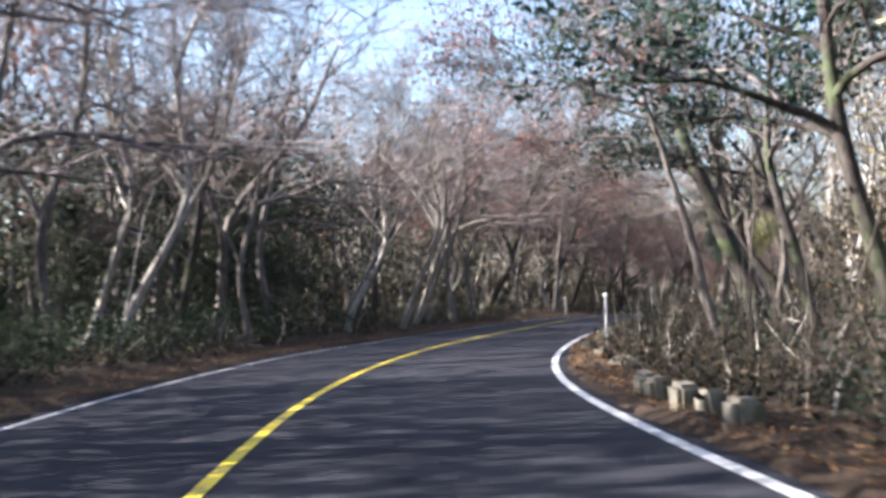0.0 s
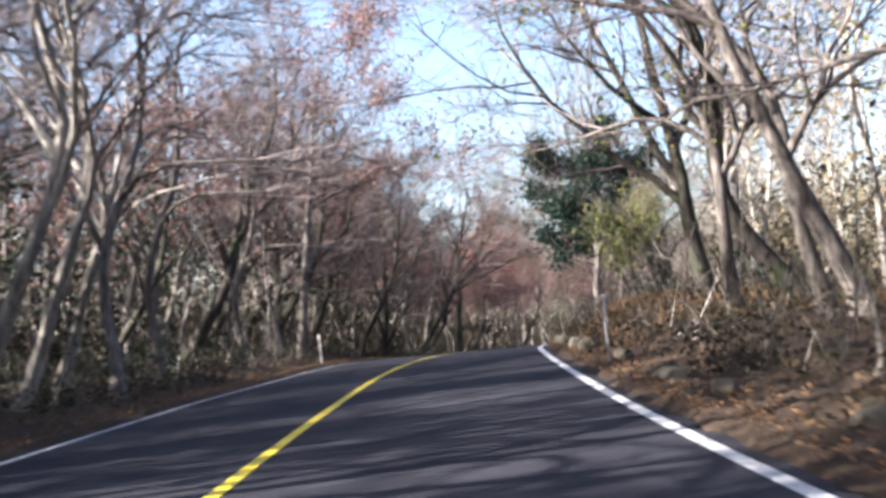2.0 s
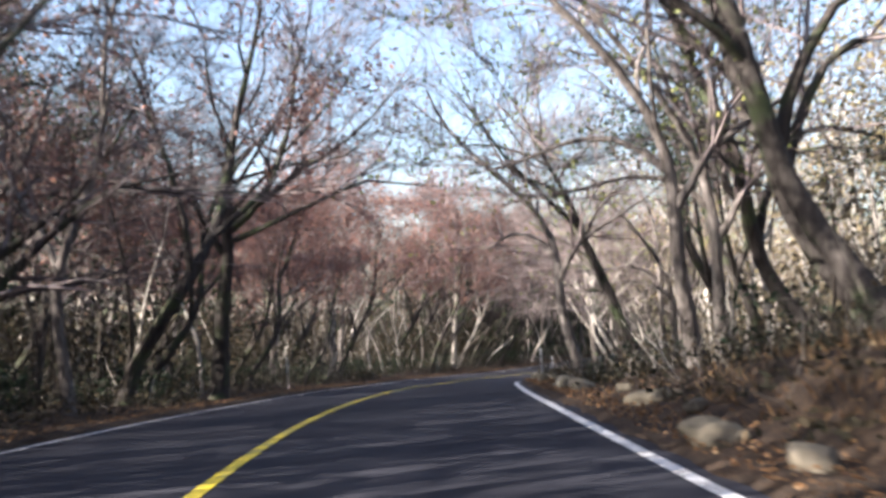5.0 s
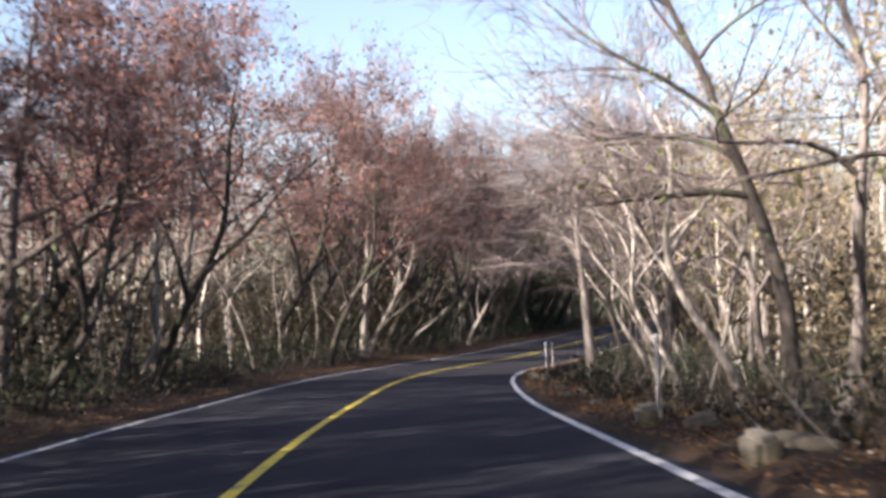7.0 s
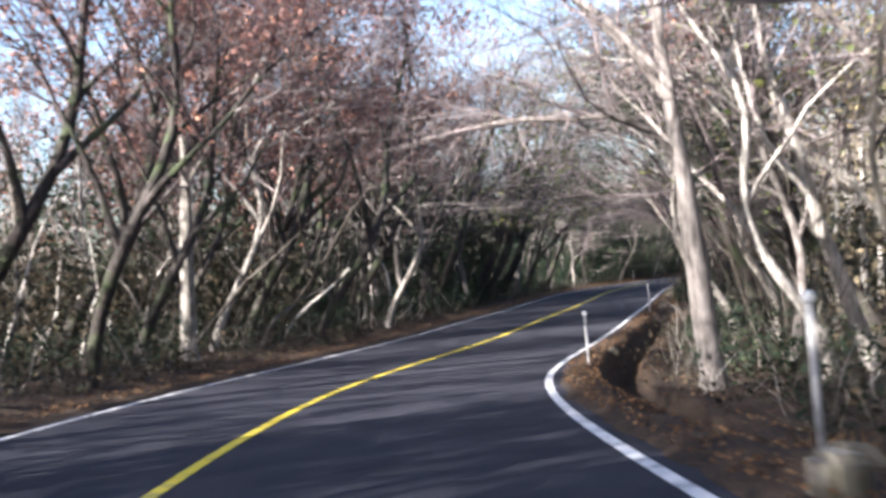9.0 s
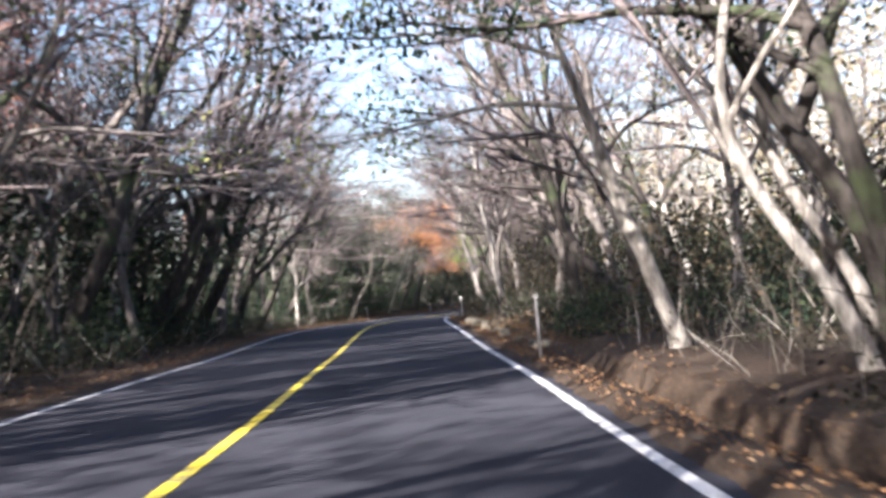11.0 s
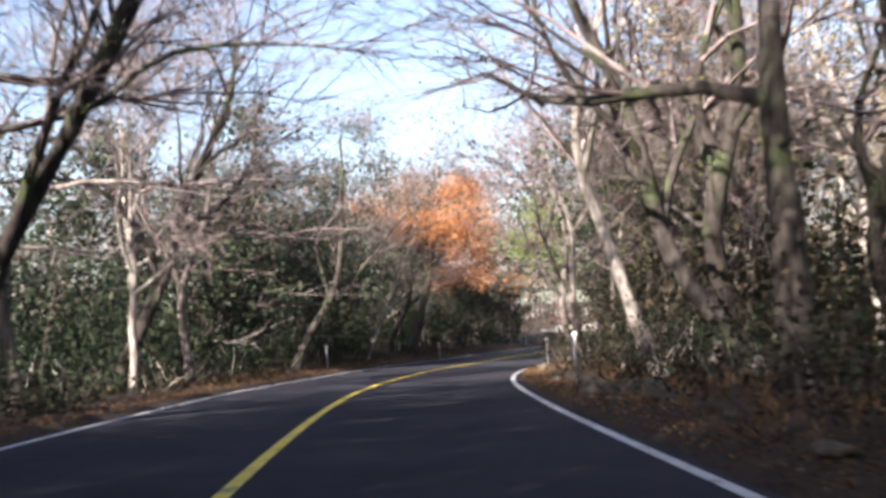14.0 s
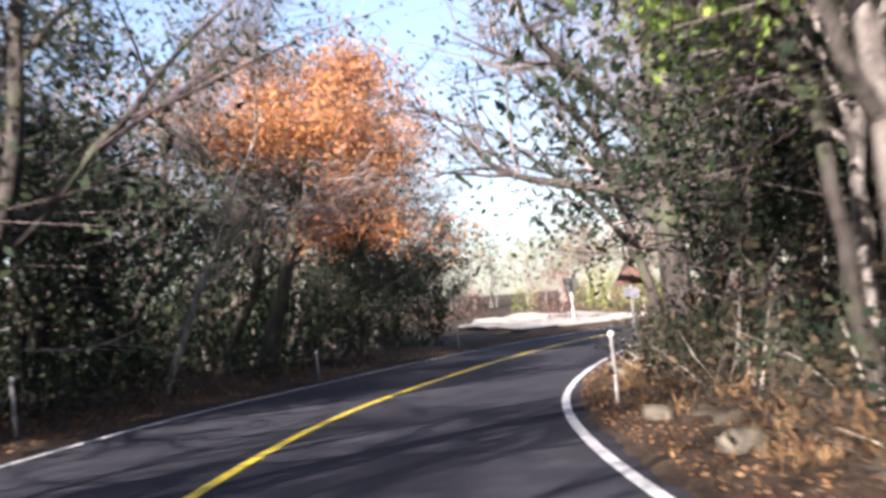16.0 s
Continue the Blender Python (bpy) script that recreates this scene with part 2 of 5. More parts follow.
RIGHT_BANK = ((-40, -0.1), (5, -0.1), (15, -0.3), (30, 0.1), (40, 0.45), (46, 0.8), (60, 0.85), (68, 0.5), (78, -0.1), (95, -0.3), (112, -0.35), (122, -0.2), (130, -0.05), (150, 0.25), (170, 0.15), (185, 0.35), (205, 0.2), (340, 0.0))
LEFT_BANK = ((-40, 0.2), (60, 0.3), (80, 0.1), (120, 0.25), (160, 0.1), (180, 0.0), (200, 0.3), (220, 0.1), (340, 0.1))


def rise(s, l):
    """Height of the ground over the road's edge, at s along the road and l to its right."""
    s, l = np.asarray(s, float), np.asarray(l, float)
    r = np.interp(s, *zip(*RIGHT_BANK)) * step((l - 4.0) / 1.6)
    q = np.interp(s, *zip(*LEFT_BANK)) * step((-l - 3.9) / 1.8)
    out = np.abs(l)
    far = np.clip(out - 60, 0, 140) * 0.03 + 0.035 * np.clip(-l - 6, 0, 60) * step((s - 212) / 12)
    far = far * np.where((l < 0) | (s < 150), 1.0, 0.3)
    ditch = 0.75 * np.exp(-(((l - 4.3) / 0.28) ** 4)) * step((s - 106) / 6) * step((142 - s) / 8)
    hill = 0.06 * np.clip(-l - 12, 0, 50) * step((212 - s) / 30) + 0.14 * np.clip(l - 11, 0, 40) * step((205 - s) / 30)
    return r + q - ditch + hill + far + wave(s, l) * 0.22 * step((out - 4.4) / 3)


def place(s, l, up=0.0):
    """The point at s along the road, l to its right, up over the ground there."""
    p = along(CENTRE, s) + along(RIGHT, s) * np.asarray(l, float)[..., None]
    edge = along(CENTRE, s)[..., 2] + along(RIGHT, s)[..., 2] * np.clip(l, -4.5, 4.5)
    p[..., 2] = edge + rise(s, l) + up
    return p


def heading_at(s):
    return float(np.interp(s, SS, heading))


# ---- mesh helpers ----
def mesh(name, verts, quads, smooth=True):
    """A mesh from arrays of corners and quads."""
    verts, quads = np.asarray(verts, np.float32), np.asarray(quads, np.int32)
    m = bpy.data.meshes.new(name)
    m.vertices.add(len(verts))
    m.vertices.foreach_set("co", verts.ravel())
    m.loops.add(quads.size)
    m.loops.foreach_set("vertex_index", quads.ravel())
    m.polygons.add(len(quads))
    m.polygons.foreach_set("loop_start", np.arange(0, quads.size, 4, dtype=np.int32))
    if smooth:
        m.polygons.foreach_set("use_smooth", np.ones(len(quads), bool))
    m.update(calc_edges=True)
    return m


def made(name, m, mat, parent=None, label=""):
    ob = new(name, m)
    if mat and not m.materials:
        m.materials.append(mat)
    ob.parent = parent
    return tagged(ob, label)


def part(name, bm, mat, parent=None, label="", smooth=False):
    m = bpy.data.meshes.new(name)
    bm.to_mesh(m)
    bm.free()
    if smooth:
        m.polygons.foreach_set("use_smooth", np.ones(len(m.polygons), bool))
    return made(name, m, mat, parent, label)


def strip(name, s, ls, ups, mat, label, category):
    """A ribbon along the road through the offsets ls with the heights ups over the road's plane."""
    ls, ups = np.asarray(ls, float), np.asarray(ups, float)
    n = len(ls)
    if ls.ndim == 1:
        ls, ups = np.tile(ls, (len(s), 1)), np.tile(ups, (len(s), 1))
    n = ls.shape[1]
    p = along(CENTRE, s)[:, None] + along(RIGHT, s)[:, None] * ls[..., None]
    p[..., 2] += ups
    a = (np.arange(len(s) - 1)[:, None] * n + np.arange(n - 1)).ravel()
    ob = made(name, mesh(name, p.reshape(-1, 3), np.stack([a, a + 1, a + n + 1, a + n], 1)), mat)
    return tagged(ob, label, category, kind="structure")


class Tubes:
    """Tapered tubes gathered into one mesh."""

    def __init__(self):
        self.v, self.f, self.n = [], [], 0

    def add(self, pts, radii, sides):
        pts = np.asarray(pts, float)
        d = np.gradient(pts, axis=0)
        d /= np.linalg.norm(d, axis=1)[:, None] + 1e-9
        ref = np.array([0.31, 0.95, 0.05]) if abs(d[:, 1]).mean() < 0.75 else np.array([0.95, 0.3, 0.05])
        u = np.cross(d, ref)
        u /= np.linalg.norm(u, axis=1)[:, None] + 1e-9
        w = np.cross(d, u)
        a = np.arange(sides) * 2 * math.pi / sides
        ring = pts[:, None] + np.asarray(radii)[:, None, None] * (u[:, None] * np.cos(a)[:, None] + w[:, None] * np.sin(a)[:, None])
        self.v.append(ring.reshape(-1, 3))
        i = (np.arange(len(pts) - 1)[:, None] * sides + np.arange(sides)).ravel()
        j = (np.arange(len(pts) - 1)[:, None] * sides + (np.arange(sides) + 1) % sides).ravel()
        self.f.append(np.stack([i, j, j + sides, i + sides], 1) + self.n)
        self.n += len(pts) * sides

    def arrays(self):
        return np.concatenate(self.v), np.concatenate(self.f)


def grow(rng, p, d, length, n, wobble, lift):
    """A crooked line from p along d."""
    pts, d, curl = [np.array(p, float)], np.array(d, float), np.zeros(3)
    for _ in range(n):
        curl = 0.45 * curl + rng.normal(0, wobble, 3)
        d = d + curl + (0, 0, lift)
        d /= np.linalg.norm(d)
        d[2] = max(d[2], -0.1)
        pts.append(pts[-1] + d * length / n)
    return np.array(pts)


def leaf_quads(rng, centres, size, per=1, spread=0.0, flat_=0.0):
    """Leaves as small crossed-over quads round the centres."""
    c = np.repeat(np.asarray(centres), per, 0)
    c = c + rng.normal(0, 1, c.shape) * spread
    u = rng.normal(0, 1, c.shape)
    u[:, 2] *= 1 - flat_
    u /= np.linalg.norm(u, axis=1)[:, None]
    w = np.cross(u, rng.normal(0, 1, c.shape))
    w /= np.linalg.norm(w, axis=1)[:, None]
    k_ = size * rng.uniform(0.6, 1.3, len(c))[:, None]
    u, w = u * k_, w * k_ * 0.55
    v = np.stack([c - u, c - w * 0.9 - u * 0.1, c + u, c + w * 0.9 - u * 0.1], 1).reshape(-1, 3)
    return v, np.arange(len(v)).reshape(-1, 4)


def twig_sprays(rng, centres, away, length, width, per):
    """Fine twigs as slender blades that fan out from the centres."""
    c = np.repeat(np.asarray(centres), per, 0)
    d = np.repeat(away, per, 0) + rng.normal(0, 0.55, c.shape) + (0, 0, 0.25)
    d /= np.linalg.norm(d, axis=1)[:, None]
    w = np.cross(d, rng.normal(0, 1, c.shape))
    w *= width / np.linalg.norm(w, axis=1)[:, None]
    e = c + d * (length * rng.uniform(0.5, 1.3, len(c)))[:, None]
    m = c * 0.55 + e * 0.45 + rng.normal(0, length * 0.06, c.shape)
    v = np.stack([c, m - w, e, m + w], 1).reshape(-1, 3)
    return v, np.arange(len(v)).reshape(-1, 4)


def outward(tips):
    """Unit directions from the middle of a crown to its twigs."""
    a = tips - (tips.mean(0) - (0, 0, 1.5))
    return a / (np.linalg.norm(a, axis=1)[:, None] + 1e-6)


def branching(seed, height, radius, lean, limbs=7, branches=6, twigs=6, fork=0.35, spread=0.75, straight=0.06, rise_=0.0, arch=0.0, fine=True):
    """A bare tree that leans towards +x and arches over there: the stem, its limbs with their branches and twigs, and the twigs' points."""
    rng = np.random.default_rng(seed)
    stem_tube, boughs, tips = Tubes(), [], []
    n = 14 if fine else 8
    t = np.linspace(0, 1, n + 1)
    z = np.linspace(-0.35, height * (0.8 - 0.12 * min(arch, 1)), n + 1)
    up = np.clip(z, 0, None)
    sway = straight * height * 0.35
    ph = rng.uniform(0, 6.28, 4)
    bow = np.stack([np.sin(t * 5.2 + ph[0]) + 0.45 * np.sin(t * 11 + ph[1]), np.sin(t * 4.6 + ph[2]) + 0.45 * np.sin(t * 12 + ph[3])], 1) * sway
    bow -= bow[0]
    stem = np.stack([lean * 0.75 * up + arch * 0.045 * up ** 2 + bow[:, 0], bow[:, 1], z], 1)
    rad = radius * (1 - 0.8 * t) * rng.uniform(0.93, 1.07, n + 1)
    rad[0] *= 1.7
    rad[1] *= 1.15
    stem_tube.add(stem, rad, 9 if fine else 5)
    side = rng.uniform(0, 6.28)
    for i in range(limbs):
        f = fork + (1 - fork) * (i + rng.uniform(0, 0.8)) / limbs
        x = f * n
        j = min(int(x), n - 1)
        p = stem[j] + (stem[j + 1] - stem[j]) * (x - j)
        lead = i < 2
        r = np.interp(f, t, rad) * (rng.uniform(0.68, 0.85) if lead else rng.uniform(0.45, 0.75))
        side += 2.4 + rng.normal(0, 0.5)
        out = np.array([math.cos(side) + lean * 0.6 + arch * 0.55, math.sin(side), 0]) * spread * rng.uniform(0.7, 1.3)
        length = height * rng.uniform(0.34, 0.58) * (1.15 - 0.5 * f) * (1.15 if lead else 1.0)
        m = 9 if fine else 5
        limb = grow(rng, p, out + (0, 0, 0.95), length, m, 0.17, rise_ - 0.035 * arch)
        wood, thin = Tubes(), Tubes()
        wood.add(limb, r * (1 - 0.9 * np.linspace(0, 1, m + 1) ** 0.8), 5 if fine else 3)
        for b in range(branches):
            y = rng.uniform(0.15, 1.0) * m
            q = min(int(y), m - 1)
            p2 = limb[q] + (limb[q + 1] - limb[q]) * (y - q)
            d2 = (limb[q + 1] - limb[q]) / length * m + rng.normal(0, 0.6, 3)
            n2 = 4 if fine else 2
            br = grow(rng, p2, d2 / np.linalg.norm(d2), length * rng.uniform(0.3, 0.65), n2, 0.25, 0.03)
            r2 = max(r * 0.5 * (1.12 - y / m * 0.8), 0.013)
            thin.add(br, r2 * np.linspace(1, 0.3, n2 + 1), 3)
            for _ in range(twigs):
                z_ = rng.uniform(0.15, 1.0) * n2
                q2 = min(int(z_), n2 - 1)
                p3 = br[q2] + (br[q2 + 1] - br[q2]) * (z_ - q2)
                d3 = (br[q2 + 1] - br[q2]) * n2 / 3 + rng.normal(0, 0.2 * length / 4, 3)
                tw = grow(rng, p3, d3 / np.linalg.norm(d3), length * rng.uniform(0.14, 0.34), 1, 0.22, 0.04)
                thin.add(tw, max(r2 * 0.42, 0.008 if fine else 0.013) * np.linspace(1, 0.4, len(tw)), 3)
                tips.append(tw[-2:])
        boughs.append((wood.arrays(), thin.arrays()))
    return stem_tube.arrays(), boughs, np.concatenate(tips)


def joined(a, b):
    """Two meshes' arrays as one, and which faces come from the second."""
    return np.concatenate([a[0], b[0]]), np.concatenate([a[1], b[1] + len(a[0])]), np.repeat([0, 1], [len(a[1]), len(b[1])]).astype(np.int32)


class Kind:
    """A kind of tree: meshes to be shared by all its copies."""

    def __init__(self, label, seed, height, radius, lean, bark=None, leaves=None, leaf=0.06, per=3, loose=0.12, share=1.0, spray=2, **more):
        self.label = label
        stem, boughs, tips = branching(seed, height, radius, lean, **more)
        rng = np.random.default_rng(seed + 1000)
        self.trunk = mesh("trunk", *stem)
        self.trunk.materials.append(bark or BARK)
        self.limbs = []
        for wood, thin in boughs:
            v, f, which = joined(wood, thin)
            m = mesh("limb", v, f)
            m.materials.append(bark or BARK)
            m.materials.append(TWIG)
            m.polygons.foreach_set("material_index", which)
            self.limbs.append(m)
        sp = twig_sprays(rng, tips, outward(tips), 0.75, 0.006, spray)
        rest = mesh("brushwood", *sp, smooth=False)
        rest.materials.append(TWIG)
        self.sprays = rest
        self.leaves = None
        if leaves:
            keep = tips[rng.random(len(tips)) < share]
            self.leaves = mesh("foliage", *leaf_quads(rng, keep, leaf, per, loose), smooth=False)
            self.leaves.materials.append(leaves)


def plant(kind, s, l, size=1.0, turn=None, label=None, rng=random):
    """One tree at s, l: it leans over the road."""
    p = place(s, l)
    tree = new("tree")
    tree.empty_display_size = 0.3
    a = heading_at(s) + (math.pi if l > 0 else 0)
    a += rng.uniform(-0.6, 0.6) if turn is None else radians(turn)
    tree.matrix_world = Matrix.LocRotScale(Vector(p), Euler((0, 0, a)), Vector((size, size, size)))
    made("trunk", kind.trunk, None, tree)
    for m in kind.limbs:
        made("limb", m, None, tree)
    tagged(made("brushwood", kind.sprays, None, tree), kind="stuff")
    if kind.leaves:
        tagged(made("foliage", kind.leaves, None, tree), kind="stuff")
    return tagged(tree, label or kind.label, "tree", "roadside trees")


# ---- ground, road and verges ----
near = np.arange(-60, 300.1, 2.4)
far_lo, far_hi = -60 - np.cumsum(2 * 1.28 ** np.arange(24))[::-1], 300 + np.cumsum(2 * 1.28 ** np.arange(24))
gx, gy = np.meshgrid(np.concatenate([far_lo, near, far_hi]), np.concatenate([far_lo, near, far_hi]), indexing="ij")
gp = np.stack([gx.ravel(), gy.ravel()], 1)
gi = np.concatenate([((c_[:, None] - CENTRE[None, ::2, :2]) ** 2).sum(2).argmin(1) * 2 for c_ in np.array_split(gp, 40)])
gl = ((gp - CENTRE[gi, :2]) * flat[gi, :2]).sum(1)
far_off = np.linalg.norm(gp - CENTRE[gi, :2], axis=1)
gl = np.where(far_off > 40, np.sign(gl + 1e-6) * far_off, gl)
gz = CENTRE[gi, 2] + RIGHT[gi, 2] * np.clip(gl, -4.5, 4.5) + rise(SS[gi], gl) - 1.0 * step((7.0 - np.abs(gl)) / 1.4) - 0.02
nx = gx.shape[0]
ga = (np.arange(nx - 1)[:, None] * nx + np.arange(nx - 1)).ravel()
ground = made("ground", mesh("ground", np.column_stack([gp, gz]), np.stack([ga, ga + nx, ga + nx + 1, ga + 1], 1)), SOIL)
tagged(ground, "brown forest floor of soil and dead leaves", "ground", kind="structure")

rs = np.arange(-38, 338, 1.0)
LEFT_EDGE, RIGHT_EDGE = -3.006, 3.2
road = strip("road", rs, [-3.5, -3.1, -1.5, 0, 1.6, 3.3, 3.55], [-0.02, 0, 0.0, 0, 0.0, 0, -0.03], ASPHALT, "dark grey asphalt road with worn patches", "road")
strip("trim_yellow_line", rs, [-0.058, 0.058], [0.005, 0.005], YELLOW_LINE, "solid yellow centre line on the asphalt", "road line")
strip("trim_white_line_right", rs, [RIGHT_EDGE - 0.055, RIGHT_EDGE + 0.055], [0.005, 0.005], WHITE_LINE, "solid white edge line on the asphalt", "road line")
strip("trim_white_line_left", rs, [LEFT_EDGE - 0.048, LEFT_EDGE + 0.048], [0.005, 0.005], WHITE_LINE, "solid white edge line on the asphalt", "road line")


def verge(name, side, edge, label):
    s = np.arange(-38, 338, 0.5)
    ls = np.array([0.0, 0.12, 0.3, 0.55, 0.8, 1.0, 1.15, 1.3, 1.45, 1.65, 1.9, 2.3, 3.0, 3.6, 4.2])
    rng = np.random.default_rng(5 + side)
    l = np.abs(edge) + ls[None] + rng.normal(0, 0.035, (len(s), len(ls))) * np.array([1.0] * 14 + [0])
    up = rise(s[:, None], side * l) + rng.normal(0, 0.025, l.shape) + np.interp(ls, (0, 0.12, 0.3, 1.0, 2.2, 3.6, 4.2), (-0.03, 0.02, 0.05, 0.07, 0.05, 0.03, -0.15))
    over = np.abs(l) - 4.5
    up -= np.where(over > 0, along(RIGHT, s)[:, None, 2] * side * over, 0)
    ob = strip(name, s, (side * l)[:, :: side], up[:, :: side], VERGE, label, "verge")
    return ob


verge("pavement_verge_right", 1, 3.36, "leaf-strewn brown earth verge beside the road")
verge("pavement_verge_left", -1, 3.2, "dark leaf-strewn earth verge beside the road")

# ---- trees ----
rnd = random.Random(11)
bare = [
    Kind("bare grey-barked tree leaning over the road", 1, 12.0, 0.19, 0.28, limbs=8, branches=7, twigs=4, spray=2, fork=0.25, spread=0.8, straight=0.1, arch=0.6),
    Kind("bare slender grey tree with upswept branches", 2, 11.5, 0.13, 0.15, limbs=8, branches=7, twigs=4, spray=2, fork=0.3, spread=0.6, straight=0.09, arch=0.35),
    Kind("bare crooked grey-brown tree with wide limbs", 3, 10.5, 0.18, 0.25, limbs=8, branches=7, twigs=4, spray=2, fork=0.3, spread=0.95, straight=0.13, arch=0.6),
    Kind("bare tree with thin twigs, bark pale as if sunlit", 4, 10.5, 0.12, 0.2, LIT_BARK, limbs=7, branches=7, twigs=4, spray=2, fork=0.3, spread=0.7, straight=0.12, arch=0.5),
    Kind("bare forked dark tree with many fine twigs", 5, 12.0, 0.21, 0.2, DARK, limbs=9, branches=7, twigs=4, spray=2, fork=0.28, spread=0.85, straight=0.11, arch=0.5),
]
russet = [
    Kind("russet-leaved oak with withered leaves on its twigs", 21, 11.0, 0.16, 0.2, DARK, leaves=RUSSET, leaf=0.06, per=10, loose=0.16, share=0.9, limbs=8, branches=6, twigs=5, fork=0.3, spread=0.85, straight=0.12, arch=0.35),
    Kind("brown-leaved tree with a sparse withered crown", 22, 10.0, 0.13, 0.25, leaves=RUSSET, leaf=0.05, per=3, loose=0.08, share=0.4, limbs=8, branches=7, twigs=6, fork=0.3, spread=0.8, straight=0.1, arch=0.6),
]
evergreen = [
    Kind("dark evergreen tree with dense small leaves", 41, 6.5, 0.12, 0.1, DARK, EVERGREEN, 0.08, 10, 0.28, limbs=9, branches=6, twigs=5, fork=0.08, spread=0.9),
    Kind("dark green broadleaf evergreen with a ragged crown", 42, 10.0, 0.17, 0.25, DARK, EVERGREEN, 0.058, 10, 0.22, share=0.9, limbs=8, branches=6, twigs=5, fork=0.25, spread=0.9, straight=0.1, arch=0.15),
]
pine = Kind("dark pine with flat layered needle tufts", 51, 11.0, 0.18, 0.2, DARK, PINE, 0.09, 9, 0.16, limbs=9, branches=6, twigs=4, fork=0.4, spread=1.2, rise_=-0.05)
olive = Kind("tree with sparse yellow-green autumn leaves", 61, 9.5, 0.13, 0.3, leaves=OLIVE, leaf=0.055, per=3, loose=0.2, share=0.7, limbs=8, branches=6, twigs=5, fork=0.3, spread=0.9, straight=0.11, arch=0.7)
kinds = dict(b0=bare[0], b1=bare[1], b2=bare[2], b3=bare[3], b4=bare[4], r0=russet[0], r1=russet[1], e0=evergreen[0], e1=evergreen[1], p=pine, y=olive)
spots = []


def special(s, l, height, radius, toward, ahead, label, limbs, bark=None, leaves=None, leaf=0.06, per=4, loose=0.18, share=1.0, bend=0.0, seed=0, twigs=5, branches=8, top=True):
    """One tree of its own. toward, ahead: how far its stem leans to the road and along it, per metre of height; bend: how the lean grows.
    limbs: (share of the stem, metres long, lean to the road, ahead, up)."""
    rng = np.random.default_rng(int(s * 10) + seed)
    n = 12
    t = np.linspace(0, 1, n + 1)
    z = np.linspace(-0.35, height * 0.8, n + 1)
    stem = np.stack([toward * np.clip(z, 0, None) + bend * np.clip(z, 0, None) ** 2, -ahead * np.clip(z, 0, None), z], 1)
    stem[1:] += np.cumsum(rng.normal(0, 0.035, (n, 3)), 0) * (1, 1, 0)
    rad = radius * (1 - 0.88 * t) * rng.uniform(0.94, 1.06, n + 1)
    rad[0] *= 1.5
    st = Tubes()
    st.add(stem, rad, 10)
    meshes, tips = [], []
    todo = [(f, length, np.array([a, -b_, c])) for f, length, a, b_, c in limbs]
    if top:
        todo += [(f, height * 0.3, np.append(rng.normal(0, 0.6, 2), 0.9)) for f in (0.7, 0.82, 0.92, 0.98)]
    for f, length, d in todo:
        x = f * n
        k_ = min(int(x), n - 1)
        p = stem[k_] + (stem[k_ + 1] - stem[k_]) * (x - k_)
        r = float(np.interp(f, t, rad)) * rng.uniform(0.55, 0.8)
        limb = grow(rng, p, d / np.linalg.norm(d), length, 8, 0.15, 0.02)
        wood, thin = Tubes(), Tubes()
        wood.add(limb, r * np.linspace(1, 0.08, 9), 6)
        for _ in range(branches):
            y = rng.uniform(0.2, 1.0) * 8
            q = min(int(y), 7)
            p2 = limb[q] + (limb[q + 1] - limb[q]) * (y - q)
            d2 = (limb[q + 1] - limb[q]) / length * 8 + rng.normal(0, 0.55, 3) + (0, 0, 0.15)
            br = grow(rng, p2, d2 / np.linalg.norm(d2), length * rng.uniform(0.25, 0.5), 4, 0.18, 0.05)
            r2 = max(r * 0.42 * (1.15 - y / 10), 0.013)
            thin.add(br, r2 * np.linspace(1, 0.3, 5), 4)
            for _ in range(twigs):
                w = rng.uniform(0.15, 1.0) * 4
                q2 = min(int(w), 3)
                p3 = br[q2] + (br[q2 + 1] - br[q2]) * (w - q2)
                d3 = (br[q2 + 1] - br[q2]) + rng.normal(0, 0.05 * length, 3)
                tw = grow(rng, p3, d3 / np.linalg.norm(d3), length * rng.uniform(0.12, 0.28), 2, 0.22, 0.05)
                thin.add(tw, max(r2 * 0.42, 0.008) * np.linspace(1, 0.4, 3), 3)
                tips.append(tw)
        v, fc, which = joined(wood.arrays(), thin.arrays())
        m = mesh("limb", v, fc)
        m.materials.append(bark or BARK)
        m.materials.append(TWIG)
        m.polygons.foreach_set("material_index", which)
        meshes.append(m)
    tree = new("tree")
    tree.matrix_world = Matrix.LocRotScale(Vector(place(s, l)), Euler((0, 0, heading_at(s) + (math.pi if l > 0 else 0))), None)
    if l > 0:
        for m in meshes:
            m.transform(Matrix.Diagonal((1, -1, 1, 1)))
            m.flip_normals()
        stem_v, stem_f = st.arrays()
        stem_v = stem_v * (1, -1, 1)
        stem_f = stem_f[:, ::-1]
    else:
        stem_v, stem_f = st.arrays()
    made("trunk", mesh("trunk", stem_v, stem_f), bark or BARK, tree)
    for m in meshes:
        made("limb", m, None, tree)
    pts = np.concatenate(tips) * ((1, -1, 1) if l > 0 else (1, 1, 1))
    tagged(made("brushwood", mesh("brushwood", *twig_sprays(rng, pts, outward(pts), 0.8, 0.006, 3 if not leaves else 1), smooth=False), TWIG, tree), kind="stuff")
    if leaves:
        pts = np.concatenate(tips) * ((1, -1, 1) if l > 0 else (1, 1, 1))
        pts = pts[rng.random(len(pts)) < share]
        tagged(made("foliage", mesh("foliage", *leaf_quads(rng, pts, leaf, per, loose), smooth=False), leaves, tree), kind="stuff")
    spots.append((s, l))
